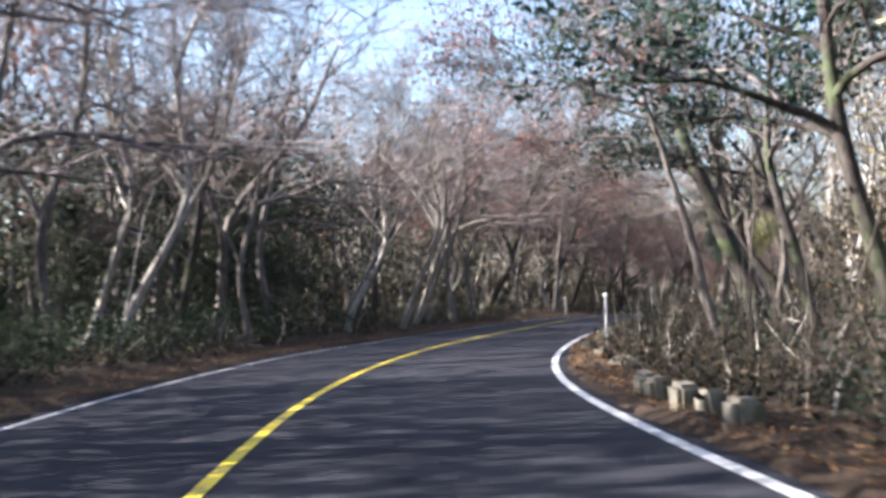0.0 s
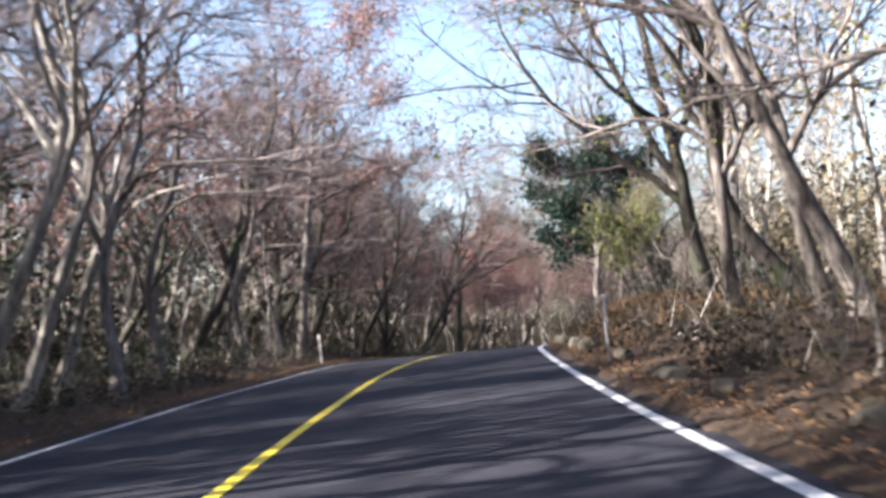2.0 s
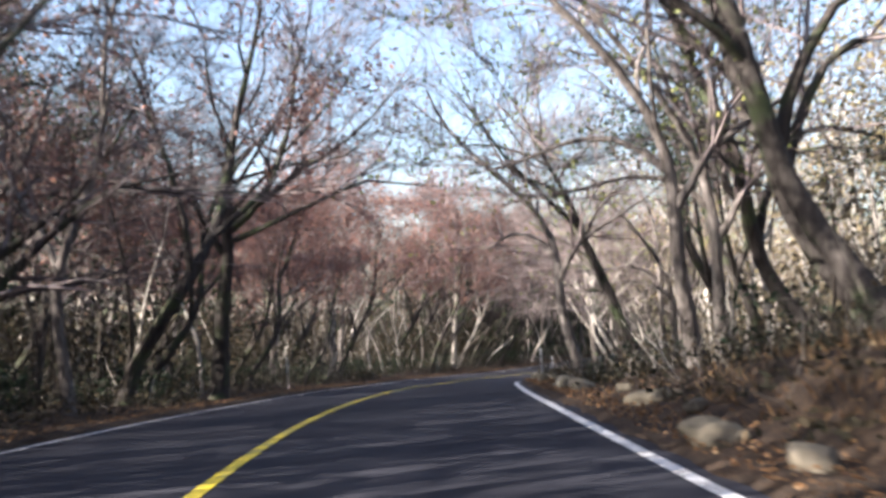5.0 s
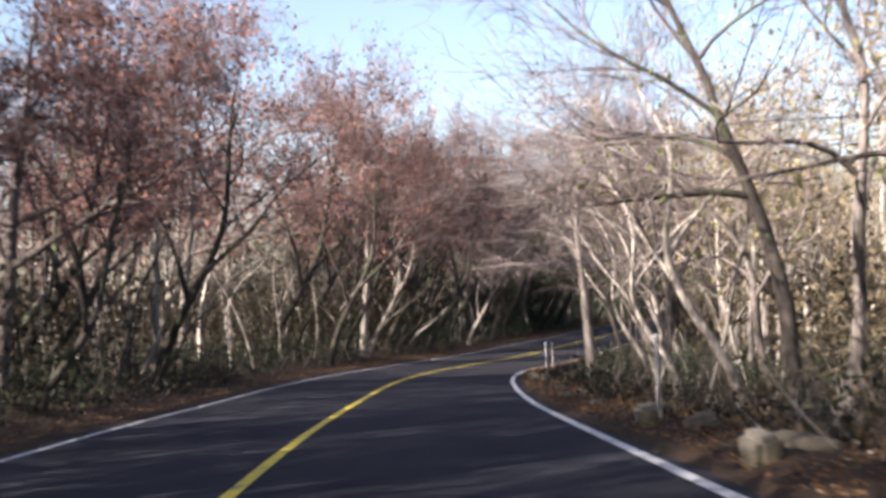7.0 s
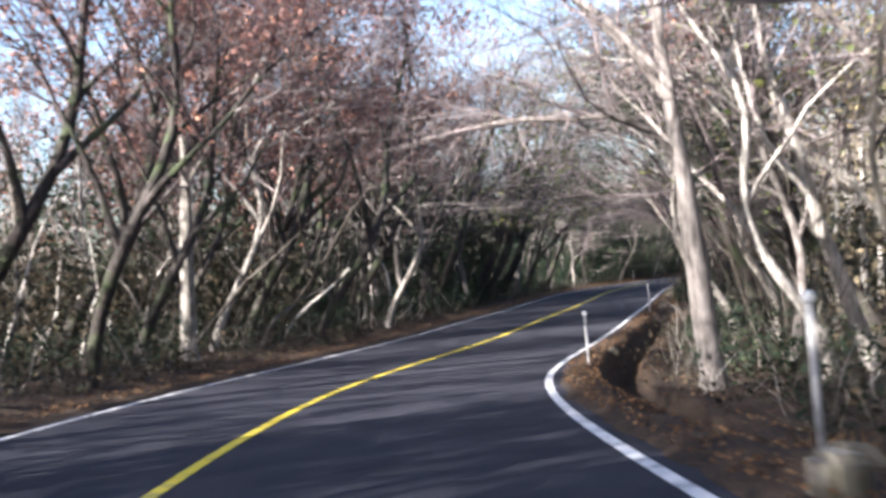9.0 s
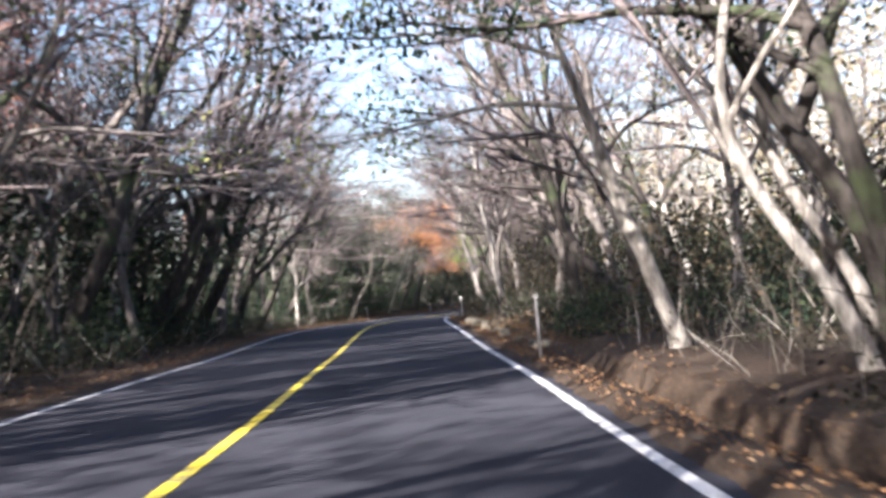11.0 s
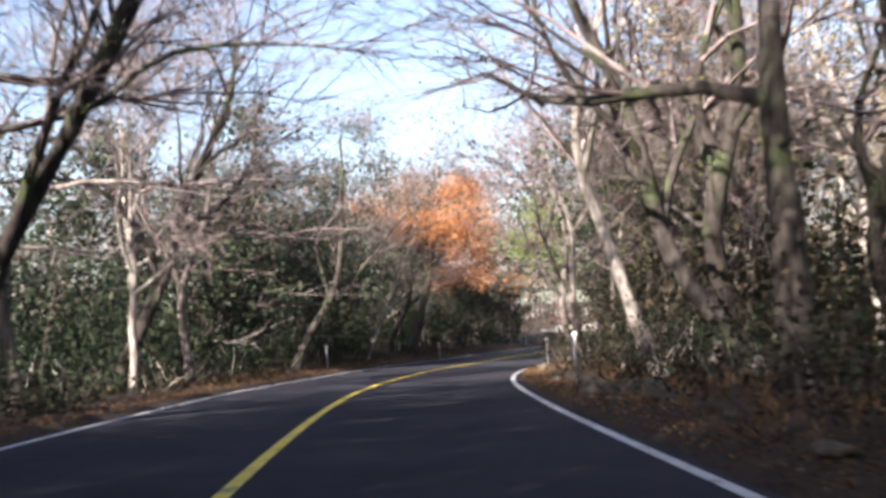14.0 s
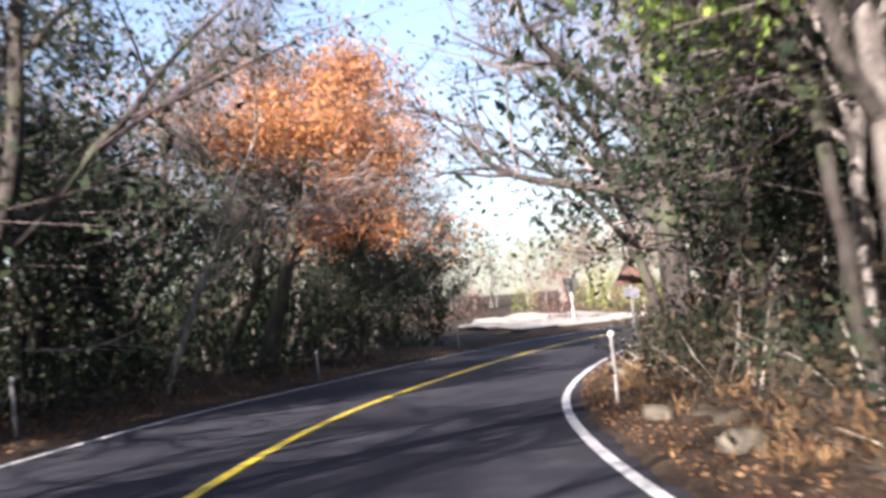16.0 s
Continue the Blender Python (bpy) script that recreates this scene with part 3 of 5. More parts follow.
    return tagged(tree, label, "tree", "roadside trees")


# local x runs to the road; "ahead" runs along the way of travel
special(26, -7.5, 10, 0.17, 0.3, 0.0, "dark forked tree leaning towards the road", [(0.42, 5, 0.5, 0.3, 0.9), (0.5, 4, -0.4, 0.2, 1), (0.62, 3.5, 0.9, 0, 0.7), (0.3, 3, -0.6, -0.4, 0.8)], DARK)
special(20.0, -8.4, 10, 0.15, 0.05, 0.0, "bare grey tree with upswept limbs", [(0.35, 4.5, -0.3, -0.3, 1), (0.4, 4.5, 0.4, 0.1, 1), (0.55, 3.5, -0.5, 0.4, 1)])
special(41.5, -8.0, 11, 0.18, 0.06, 0.0, "dark straight tree forking low into upswept stems", [(0.25, 6, 0.35, 0.2, 1), (0.28, 6, -0.25, 0, 1), (0.5, 4, 0.6, -0.2, 0.9)], DARK)
special(47, -8.0, 11, 0.14, 0.3, 0.0, "tree leaning to the road, bark pale as if sunlit", [(0.4, 5, 0.7, 0.2, 0.8), (0.55, 4.5, 0.9, 0, 0.6)], LIT_BARK)
special(60, -11, 11, 0.14, 0.28, 0.0, "grey tree leaning to the road, pale as if sunlit", [(0.45, 5, 0.8, 0.1, 0.8), (0.5, 4, -0.2, 0.3, 1)], LIT_BARK)
special(67, -8.8, 11, 0.22, 0.0, 0.0, "old spreading oak with long limbs and withered red leaves", [(0.32, 7, 1, 0.1, 0.75), (0.36, 7.5, 1, 0.0, 0.25), (0.42, 6, -0.8, 0.2, 0.8), (0.5, 6, 0.8, -0.3, 0.9), (0.6, 5, 0.9, 0.3, 0.6)], DARK, RUSSET, 0.055, 4, 0.1, 0.35)
special(69.5, -4.9, 7.5, 0.2, 0.1, 0.0, "dark low-forked tree with spreading twiggy limbs", [(0.12, 5, 0.9, 0.2, 0.8), (0.16, 5, 0.1, 0.3, 1), (0.25, 4.5, -0.5, 0, 0.9), (0.35, 4, 0.9, -0.3, 0.7)], DARK)
special(57.5, -4.9, 13, 0.17, 0.12, 0.0, "tall tree with red leaves at its top", [(0.5, 6, 0.9, -0.3, 0.7), (0.6, 5.5, 0.9, 0.1, 0.6), (0.72, 5, 0.9, 0, 0.6), (0.66, 5, -0.6, 0, 0.8)], BARK, RUSSET, 0.06, 8, 0.16, 0.9)
special(30.6, 7.3, 10.5, 0.33, 0.36, 0.0, "thick dark leaning trunk with green and russet foliage", [(0.55, 5, 1, -0.2, 0.3), (0.65, 5, 1, -0.5, 0.1), (0.75, 4.5, 1, 0.2, 0.3), (0.5, 4, 0.4, -0.9, 0.2), (0.85, 4, 0.8, -0.6, 0.3)], DARK, EVERGREEN, 0.055, 13, 0.26, 0.9)
special(24.5, 6.4, 9.5, 0.13, 0.25, 0.0, "slim tree with russet leaves reaching over the road", [(0.7, 4.5, 1, 0.2, 0.2), (0.6, 4, 0.8, -0.4, 0.3), (0.85, 4, 1, 0.0, 0.3)], BARK, RUSSET, 0.055, 6, 0.12, 0.7)
special(44.5, 6.6, 10.5, 0.2, 0.12, 0.0, "dark tree forking into limbs that sweep over the road", [(0.26, 7, 0.9, 0.1, 0.75), (0.3, 7, 0.7, -0.1, 1), (0.45, 5, 0.9, 0.3, 0.8), (0.4, 5, -0.5, 0, 0.9)], DARK)
special(38, 7.5, 10, 0.17, 0.4, 0.0, "grey leaning tree with twiggy limbs", [(0.4, 5, 0.9, 0.1, 0.8), (0.55, 5, 0.9, -0.2, 0.7), (0.7, 4, 0.2, 0.2, 1)])
special(57.8, 5.1, 11, 0.15, 0.02, 0.0, "dark pine with dense needle clumps on the road side", [(f_, 2.1 - 1.5 * abs(f_ - 0.4), math.cos(i_ * 2.4) * 0.9 + 0.35, math.sin(i_ * 2.4), 0.25) for i_, f_ in enumerate(np.linspace(0.24, 0.62, 13))], BARK, PINE, 0.075, 13, 0.2, twigs=5, branches=6, top=False)
special(34.4, -9.6, 7.5, 0.14, 0.0, 0.0, "dense dark evergreen with a pointed crown", [(f_, 2.9 * (1.05 - f_) + 0.3, math.cos(i_ * 2.4), math.sin(i_ * 2.4), 0.3) for i_, f_ in enumerate(np.linspace(0.06, 0.97, 20))], DARK, EVERGREEN, 0.06, 9, 0.22, twigs=5, branches=5, top=False)
special(55.5, 6.9, 3.4, 0.07, 0.1, 0.0, "small tree with yellow-green autumn leaves", [(0.45, 1.7, 0.9, -0.4, 0.5), (0.55, 1.8, 0.8, 0.3, 0.6), (0.7, 1.8, 0.9, 0, 0.6)], BARK, OLIVE, 0.05, 5, 0.22, 0.9)
special(58, 9.8, 12, 0.2, 0.03, 0.0, "tall straight grey trunk with high limbs", [(0.5, 4, 0.6, 0.2, 0.9), (0.6, 4, -0.6, 0, 0.9)])
special(64, 6.5, 11, 0.2, 0.12, 0.0, "dark tree with limbs over the road", [(0.4, 6, 0.9, -0.2, 0.7), (0.55, 5, 1, 0.1, 0.5)], DARK, OLIVE, 0.05, 2, 0.2, 0.4)
special(82.5, -4.4, 9.5, 0.27, 0.05, 0.0, "big dark oak fanning long limbs over the road", [(0.55, 6.5, 1, 0.2, 0.5), (0.58, 7, 1, 0.4, 0.6), (0.6, 6.5, 1, 0.0, 0.75), (0.64, 6, 0.9, 0.2, 0.8), (0.7, 6, 0.8, -0.2, 0.9), (0.5, 4, -0.8, 0, 0.7), (0.8, 5, 0.9, 0.3, 0.8), (0.75, 5, 1, 0.1, 0.5)], DARK, top=True)
special(84, 6.6, 10, 0.2, 0.25, 0.0, "dark tree arching a long bare limb over the road", [(0.55, 6, 1, 0.1, 0.6), (0.65, 5.5, 1, 0.2, 0.7), (0.75, 5, 0.8, -0.1, 0.8)], DARK, bend=0.02)
special(93, 6.8, 9.5, 0.15, 0.04, 0.0, "dark arched tree fanning its limbs over the road", [(0.45, 3.5, 1, 0.1, 0.3), (0.52, 4, 1, -0.2, 0.45), (0.6, 4, 1, 0.2, 0.55), (0.7, 4, 1, 0, 0.7), (0.8, 3.5, 0.8, -0.2, 0.8), (0.9, 3, 0.7, 0.2, 0.9)], DARK, bend=0.035)
special(105.3, -6.3, 10, 0.13, 0.05, 0.0, "tree beside the road with russet leaves, trunk pale as if sunlit", [(0.5, 4, 0.8, 0.2, 0.7), (0.65, 4, -0.5, 0.2, 0.8)], LIT_BARK, RUSSET, 0.06, 4, 0.22, 0.8)
special(98, -7.0, 10, 0.17, 0.12, 0.0, "russet oak with a broad withered crown", [(0.35, 6, 1, 0.2, 0.5), (0.45, 6, 1, -0.2, 0.6), (0.55, 5, 0.3, 0.5, 0.8), (0.6, 5, -0.6, -0.3, 0.8)], BARK, RUSSET, 0.06, 6, 0.15, 0.9)
special(112, -8.0, 14.5, 0.18, 0.1, 0.0, "russet oak with a dense purple-brown crown", [(0.35, 6, 1, 0.1, 0.5), (0.5, 6, 1, -0.3, 0.6), (0.55, 5, 0.3, 0.5, 0.8), (0.65, 5, -0.6, -0.3, 0.8)], BARK, RUSSET, 0.06, 6, 0.15, 0.9)
special(116, 5.6, 10, 0.21, 0.06, 0.0, "thick grey trunk with pale lit limbs", [(0.45, 5, 0.8, 0.1, 0.9), (0.55, 5, 0.6, -0.3, 1), (0.6, 5, 1, 0.2, 0.6)], BARK)
special(119, 8.4, 10, 0.16, 0.2, 0.0, "leaning tree with bare limbs, bark pale as if sunlit", [(0.4, 5, 0.9, 0.2, 0.8), (0.5, 5, 0.7, -0.2, 1)], LIT_BARK)
special(122.5, -5.2, 10, 0.2, 0.12, 0.25, "leaning tree with a broken bough, bark pale as if sunlit", [(0.35, 4, 0.8, 0.6, 0.8), (0.5, 5, 0.6, 0.5, 0.8)], LIT_BARK)
special(134, 7.4, 9.5, 0.19, 0.28, 0.0, "evergreen tree arching dark foliage over the road", [(0.45, 5.5, 1, -0.2, 0.45), (0.52, 5.5, 1, 0.2, 0.45), (0.6, 5, 0.9, -0.4, 0.5), (0.7, 5, 0.9, 0.3, 0.5), (0.5, 4, -0.4, -0.7, 0.6)], DARK, EVERGREEN, 0.06, 12, 0.24, 0.95)
special(138.5, 5.8, 9, 0.16, 0.3, 0.0, "tree with yellow-green leaves reaching far over the road", [(0.55, 6.5, 1, -0.2, 0.35), (0.65, 6, 1, 0.2, 0.35), (0.8, 5, 0.9, 0, 0.5), (0.72, 5.5, 1, -0.4, 0.3)], LIT_BARK, OLIVE, 0.055, 8, 0.22, 0.95)
special(125.5, 8.2, 9, 0.17, 0.12, 0.0, "dark evergreen among pale trunks beside the ditch", [(0.35, 3.5, 0.8, -0.4, 0.5), (0.42, 3.6, 0.9, 0.3, 0.5), (0.5, 3.6, 0.8, -0.2, 0.6), (0.6, 3.4, 0.2, 0.7, 0.6), (0.65, 3.2, -0.5, -0.4, 0.7)], DARK, EVERGREEN, 0.06, 11, 0.24, 0.9)
special(150.5, 6.2, 11, 0.2, 0.05, 0.0, "dark tree with a thick level limb over the road", [(0.42, 4.2, 1, -0.15, 0.12), (0.55, 5, 0.8, 0.2, 0.8), (0.6, 4, -0.5, 0.2, 0.8)], DARK)
special(157.5, 4.9, 10, 0.13, 0.1, 0.0, "tree with a crooked stem, bark pale as if sunlit", [(0.4, 5, 0.8, 0.1, 0.9), (0.5, 4.5, 0.9, -0.2, 0.7)], LIT_BARK)
special(168, 5.6, 10.5, 0.23, 0.03, 0.0, "thick ivy-clad trunk with a heavy limb over the road", [(0.42, 6.5, 1, -0.1, 0.5), (0.6, 5, 0.9, 0.3, 0.6), (0.55, 4, -0.5, 0, 0.8)], DARK, OLIVE, 0.055, 2, 0.25, 0.35)
special(165, -5.4, 10, 0.2, 0.4, 0.1, "dark leaning tree with many crooked limbs", [(0.25, 6, 0.8, 0.2, 0.9), (0.35, 6, 1, -0.2, 0.7), (0.5, 5, 1, 0.2, 0.6), (0.6, 5, 0.7, -0.2, 0.9)], DARK)
special(171.5, -5.6, 10, 0.21, 0.55, 0.1, "dark tree leaning far over the road", [(0.3, 6, 0.7, 0.3, 0.8), (0.45, 6, 0.9, -0.1, 0.9), (0.55, 5, 1, 0.3, 0.5), (0.7, 4, 0.6, 0, 1)], DARK)
special(178.5, -4.8, 8.5, 0.1, 0.0, 0.0, "thin forked tree against dark evergreens, bark pale as if sunlit", [(0.35, 4, 0.9, 0.1, 0.8), (0.4, 4, -0.5, 0, 1)], LIT_BARK)
special(186.5, -7.8, 10, 0.14, -0.05, 0.0, "tree with a long light limb, bark pale as if sunlit", [(0.45, 5.5, 1, 0.1, 0.45), (0.6, 4, 0.6, 0.2, 0.8)], LIT_BARK)
special(205.5, -5.4, 8.3, 0.27, 0.18, -0.1, "ivy-trunked tree with a bright orange autumn crown", [(0.5, 4, 0.9, -0.4, 0.5), (0.58, 4, 0.3, -0.8, 0.5), (0.65, 4, 1, 0.2, 0.5), (0.72, 4, 0.2, 0.6, 0.7), (0.62, 4, -0.7, -0.3, 0.6), (0.8, 3.5, 0.6, -0.5, 0.8)], DARK, ORANGE, 0.06, 20, 0.32, 1.0)
special(200, -5.0, 7, 0.09, 0.35, -0.1, "thin tree bent over the road's edge, bark pale as if sunlit", [(0.4, 3.5, 1, -0.2, 0.3), (0.5, 3, 0.9, 0.2, 0.6)], LIT_BARK)
special(187.5, 5.2, 5.6, 0.1, 0.15, 0.0, "small evergreen with bright sunlit green leaves", [(0.6, 1.7, 0.9, -0.3, 0.4), (0.7, 1.6, 0.8, 0.3, 0.5), (0.8, 1.5, 0.6, 0, 0.8)], DARK, GREEN, 0.04, 10, 0.2, 0.9, top=False)
special(199.5, 5.2, 11, 0.34, 0.03, 0.0, "massive dark ivy-clad trunk by the bend", [(0.3, 6, 1, -0.2, 0.9), (0.35, 5, 0.9, 0.2, 0.6), (0.5, 5, 1, 0.2, 0.6), (0.6, 5, -0.6, -0.2, 0.8)], DARK, EVERGREEN, 0.07, 3, 0.25, 0.6)
special(202, 5.0, 9, 0.15, 0.2, 0.0, "dark leaning stems beside the bend", [(0.3, 5, 0.4, 0.1, 1), (0.45, 4.5, 0.7, 0.2, 0.9)], DARK)

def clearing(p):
    """The sunny open ground beyond the last bend, and the road itself. The ellipse is fitted to the camera's last view.
    """
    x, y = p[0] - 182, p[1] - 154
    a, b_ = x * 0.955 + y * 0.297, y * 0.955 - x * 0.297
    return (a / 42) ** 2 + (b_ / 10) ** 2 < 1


# places on the road that the sun reaches: s, half a width
SUNLIT = ((51, 0.9), (56, 0.7), (104, 0.9), (113.5, 1.9), (119, 1.3), (130, 1.1), (174, 1.1), (185, 1.7), (196, 1.6))
TO_SUN = np.array([math.sin(sa), math.cos(sa)])


def sunny_gap(p):
    """Lanes between the trees through which the low sun reaches the road."""
    for s_, w in SUNLIT:
        d = p[:2] - place(s_, -0.5)[:2]
        if 0 < d @ TO_SUN < 30 and abs(d[0] * TO_SUN[1] - d[1] * TO_SUN[0]) < w:
            return True
    return False


# s along the road, l to its right, kind, size, turn
FIRST_BEND_LEFT = [
    (26, -10.5, "e0", 0.7, 30), (31, -11, "e0", 0.9, 30), (31.5, -8.3, "e0", 0.55, 0), (36, -10.8, "e0", 0.8, 90), (48, -12, "r0", 0.8, 0), (52, -9, "r0", 0.8, 0),
]
FIRST_BEND_RIGHT = [
    (11.5, 9.2, "e1", 1.0, 0), (16, 8.4, "p", 1.0, 20), (19.5, 11.5, "e1", 1.1, 0), (22.5, 9.6, "p", 1.1, -20), (27.5, 8.6, "p", 0.95, 0),
]
# the e1 trees are added out of view to shade the right bank
OAK_REACH_LEFT = [
    (62, -7.5, "r0", 1.1, 0), (66, -12, "r0", 1.2, 30), (71, -12.5, "e1", 1.3, 0), (74, -10, "r0", 0.7, 0), (75.5, -12, "e1", 1.3, 40), (76.5, -7.2, "r0", 0.55, 0),
    (80, -13.5, "e1", 1.35, -30), (80, -12, "r0", 0.75, 0), (84.5, -15, "e1", 1.4, 0), (87, -8.5, "r0", 0.7, 0), (92, -16, "e1", 1.4, 60), (92, -10, "r0", 0.65, 0),
    (96, -11, "r0", 0.75, 60), (97.5, -16.5, "e1", 1.4, 0),
]
# the e1 here is one more added sun blocker, far back
RUSSET_REACH_LEFT = [
    (101, -7.5, "r0", 0.8, 0), (101.5, -17, "e1", 1.3, 20), (104, -9.5, "r0", 0.9, 0), (108, -12, "r0", 1.0, 40), (110, -6.6, "r0", 1.2, 0), (116, -12.5, "r0", 1.3, 0),
    (118, -7.5, "r0", 1.15, 0), (121, -6.8, "r0", 1.15, 0),
]
RUSSET_REACH_RIGHT = [
    (109, 10.5, "y", 1.1, 0), (113, 10.8, "y", 0.95, 90), (121, 10.5, "y", 1.2, 0),
]
# the e1 trees are added to keep sun off the left side further on
DITCH_REACH_LEFT = [
    (124, -9.5, "r0", 1.25, 20), (127, -11, "r0", 1.3, 0), (129, -7, "r0", 1.0, 0), (133, -9, "r0", 1.2, 0), (136, -14, "e1", 1.4, 0), (138, -7, "r0", 1.1, 0),
    (140.5, -12.5, "e1", 1.35, 50), (145, -13.5, "e1", 1.4, -20), (147, -6.5, "b4", 1.2, 0), (147.5, -10, "e0", 1.2, 0), (149, -7.5, "b0", 1.1, 0),
]
DITCH_REACH_RIGHT = [
    (125, 8.2, "b3", 0.95, 20), (125, 10.4, "y", 1.0, 60), (126, 9.6, "r0", 1.1, 0), (128, 6.7, "b3", 0.9, 0), (130.5, 7.6, "b3", 1.0, 40), (131.5, 9.2, "b3", 0.9, 60),
    (133.5, 6.5, "b3", 0.85, -30), (137, 8, "b3", 1.0, 10), (144, 6.4, "b2", 0.9, 0), (148.5, 7.2, "b4", 1.0, 0),
]
# the e1 trees are added behind the others to shade the left undergrowth
STRAIGHT_LEFT = [
    (150, -8.8, "b2", 1.2, 10), (151.5, -6.6, "b2", 1.1, 0), (152, -10.5, "e0", 1.3, 0), (153, -13.5, "e1", 1.3, 0), (153.5, -6.2, "b4", 1.2, 10), (155, -7.0, "e0", 1.1, 0),
    (155.5, -6.0, "b4", 1.15, 10), (156, -9.5, "b2", 1.2, 0), (157.5, -13, "e1", 1.3, 0), (158, -8.5, "b2", 1.2, -10), (158.5, -5.7, "b4", 1.15, 0), (159, -11, "e0", 1.4, 40),
    (160.5, -5.2, "b2", 1.1, 0), (162, -9.3, "b0", 1.2, 0), (162, -7.6, "e0", 1.0, 0), (163, -14, "e1", 1.35, 40), (163.5, -7.5, "b4", 1.2, 20),
]
STRAIGHT_RIGHT = [
    (154, 6.4, "b2", 0.95, 10), (163, 6.2, "b2", 0.9, -10),
]
# the e1 at 168 is added to block the sun as well
DARK_REACH_LEFT = [
    (167, -9.0, "b4", 1.1, 0), (167.5, -6.5, "b4", 1.1, 10), (168, -14.5, "e1", 1.4, -30), (169, -11, "b0", 1.2, -20), (170, -6.4, "b2", 1.05, 0), (171.5, -11.5, "e0", 1.2, 0),
    (173.5, -7.0, "b2", 1.2, -10), (174.5, -9.5, "b0", 1.1, 0), (175, -7.5, "e0", 1.1, 0), (176.5, -6.2, "b4", 1.0, 20), (177.5, -11, "e0", 1.3, 20), (179, -10.5, "b0", 1.1, 30),
    (180, -8.2, "e0", 1.2, 0), (181, -6.2, "b4", 0.95, 0),
]
DARK_REACH_RIGHT = [
    (172, 6.6, "b4", 0.9, 0), (177, 7, "r1", 0.8, 100), (180.5, 8.2, "y", 0.8, 100),
]
# the big e1 is added to throw shade on the warning sign
LAST_BEND_LEFT = [
    (183, -11.5, "e0", 0.9, 0), (184, -7.2, "e1", 1.45, 0), (186, -7.2, "e0", 1.1, 0), (189, -9.5, "e0", 1.4, 0), (190, -6.8, "e0", 1.1, 40),
]
LAST_BEND_RIGHT = [
    (183, 6.8, "e1", 0.9, 100), (184, 7.2, "y", 0.8, 100), (184.5, 9.0, "e0", 1.3, 0), (186, 9, "r1", 0.9, 100), (186.5, 6.4, "e1", 0.8, 90), (188.5, 7.6, "y", 0.75, 40),
    (189.5, 9.5, "e1", 1.1, 0), (190, 8.0, "e1", 0.9, 100),
]
ORANGE_BEND_LEFT = [
    (193, -10, "e1", 0.9, 0), (194, -7.2, "e0", 1.0, 20), (196, -8, "e0", 1.3, 0), (199.5, -7.6, "e0", 1.1, 70), (205, -9.5, "e1", 1.0, 0), (209, -8.5, "e0", 1.3, 0),
    (211, -5.2, "e0", 0.7, 0), (213, -6.5, "e1", 0.8, 0), (215, -10, "e1", 1.0, 0), (217, -7, "e0", 1.0, 0), (219, -6.0, "e0", 0.6, 50), (220, -9.5, "e0", 0.9, 0),
]
ORANGE_BEND_RIGHT = [
    (191.5, 6.4, "r1", 0.8, 100), (192, 7.4, "e0", 1.2, 0), (194, 6.2, "e0", 0.8, 0), (194, 9.5, "e0", 1.4, 0), (195, 8, "y", 0.85, 100), (197, 7.2, "e1", 0.9, 100),
    (201, 8.2, "e0", 1.3, 0), (206, 6.5, "e0", 1.1, 0),
]
for s, l, kd, size, turn in (FIRST_BEND_LEFT + FIRST_BEND_RIGHT + OAK_REACH_LEFT + RUSSET_REACH_LEFT + RUSSET_REACH_RIGHT + DITCH_REACH_LEFT + DITCH_REACH_RIGHT + STRAIGHT_LEFT + STRAIGHT_RIGHT + DARK_REACH_LEFT + DARK_REACH_RIGHT + LAST_BEND_LEFT + LAST_BEND_RIGHT + ORANGE_BEND_LEFT + ORANGE_BEND_RIGHT):
    if l < -5.0 and s > 102 and sunny_gap(place(s, l)):
        continue
    plant(kinds[kd], s, l, size, turn)
    spots.append((s, l))


def pick(s, l):
    """Which kind of tree stands where."""
    x = rnd.random()
    if s < 48 and l < 0 or s < 20:
        mix_ = ["b0", "b1", "b4", "b3"] if l < 0 else ["b1", "e1", "b4", "r1"]
    elif s < 75:
        mix_ = ["b0", "b1", "r1", "b4", "b1", "r1", "r0"] if l < 0 else ["b0", "b1", "b4", "y"]
    elif s < 140:
        mix_ = ["r0", "r0", "b0", "r0", "b3", "r0"] if l < 0 else ["b1", "b3", "y", "b0", "e1"]
    elif s < 180:
        mix_ = ["b2", "b0", "b4", "e0", "b1"] if l < 0 else ["b3", "b1", "b4", "b0"]
    else:
        mix_ = ["e0", "e1", "b1", "r1"] if l < 0 else ["e1", "b1", "b4", "r1"]
    if abs(l) < 7:
        mix_ = [m for m in mix_ if m not in ("b0", "b2", "b4")] or ["b1"]
    return mix_[int(x * len(mix_))]


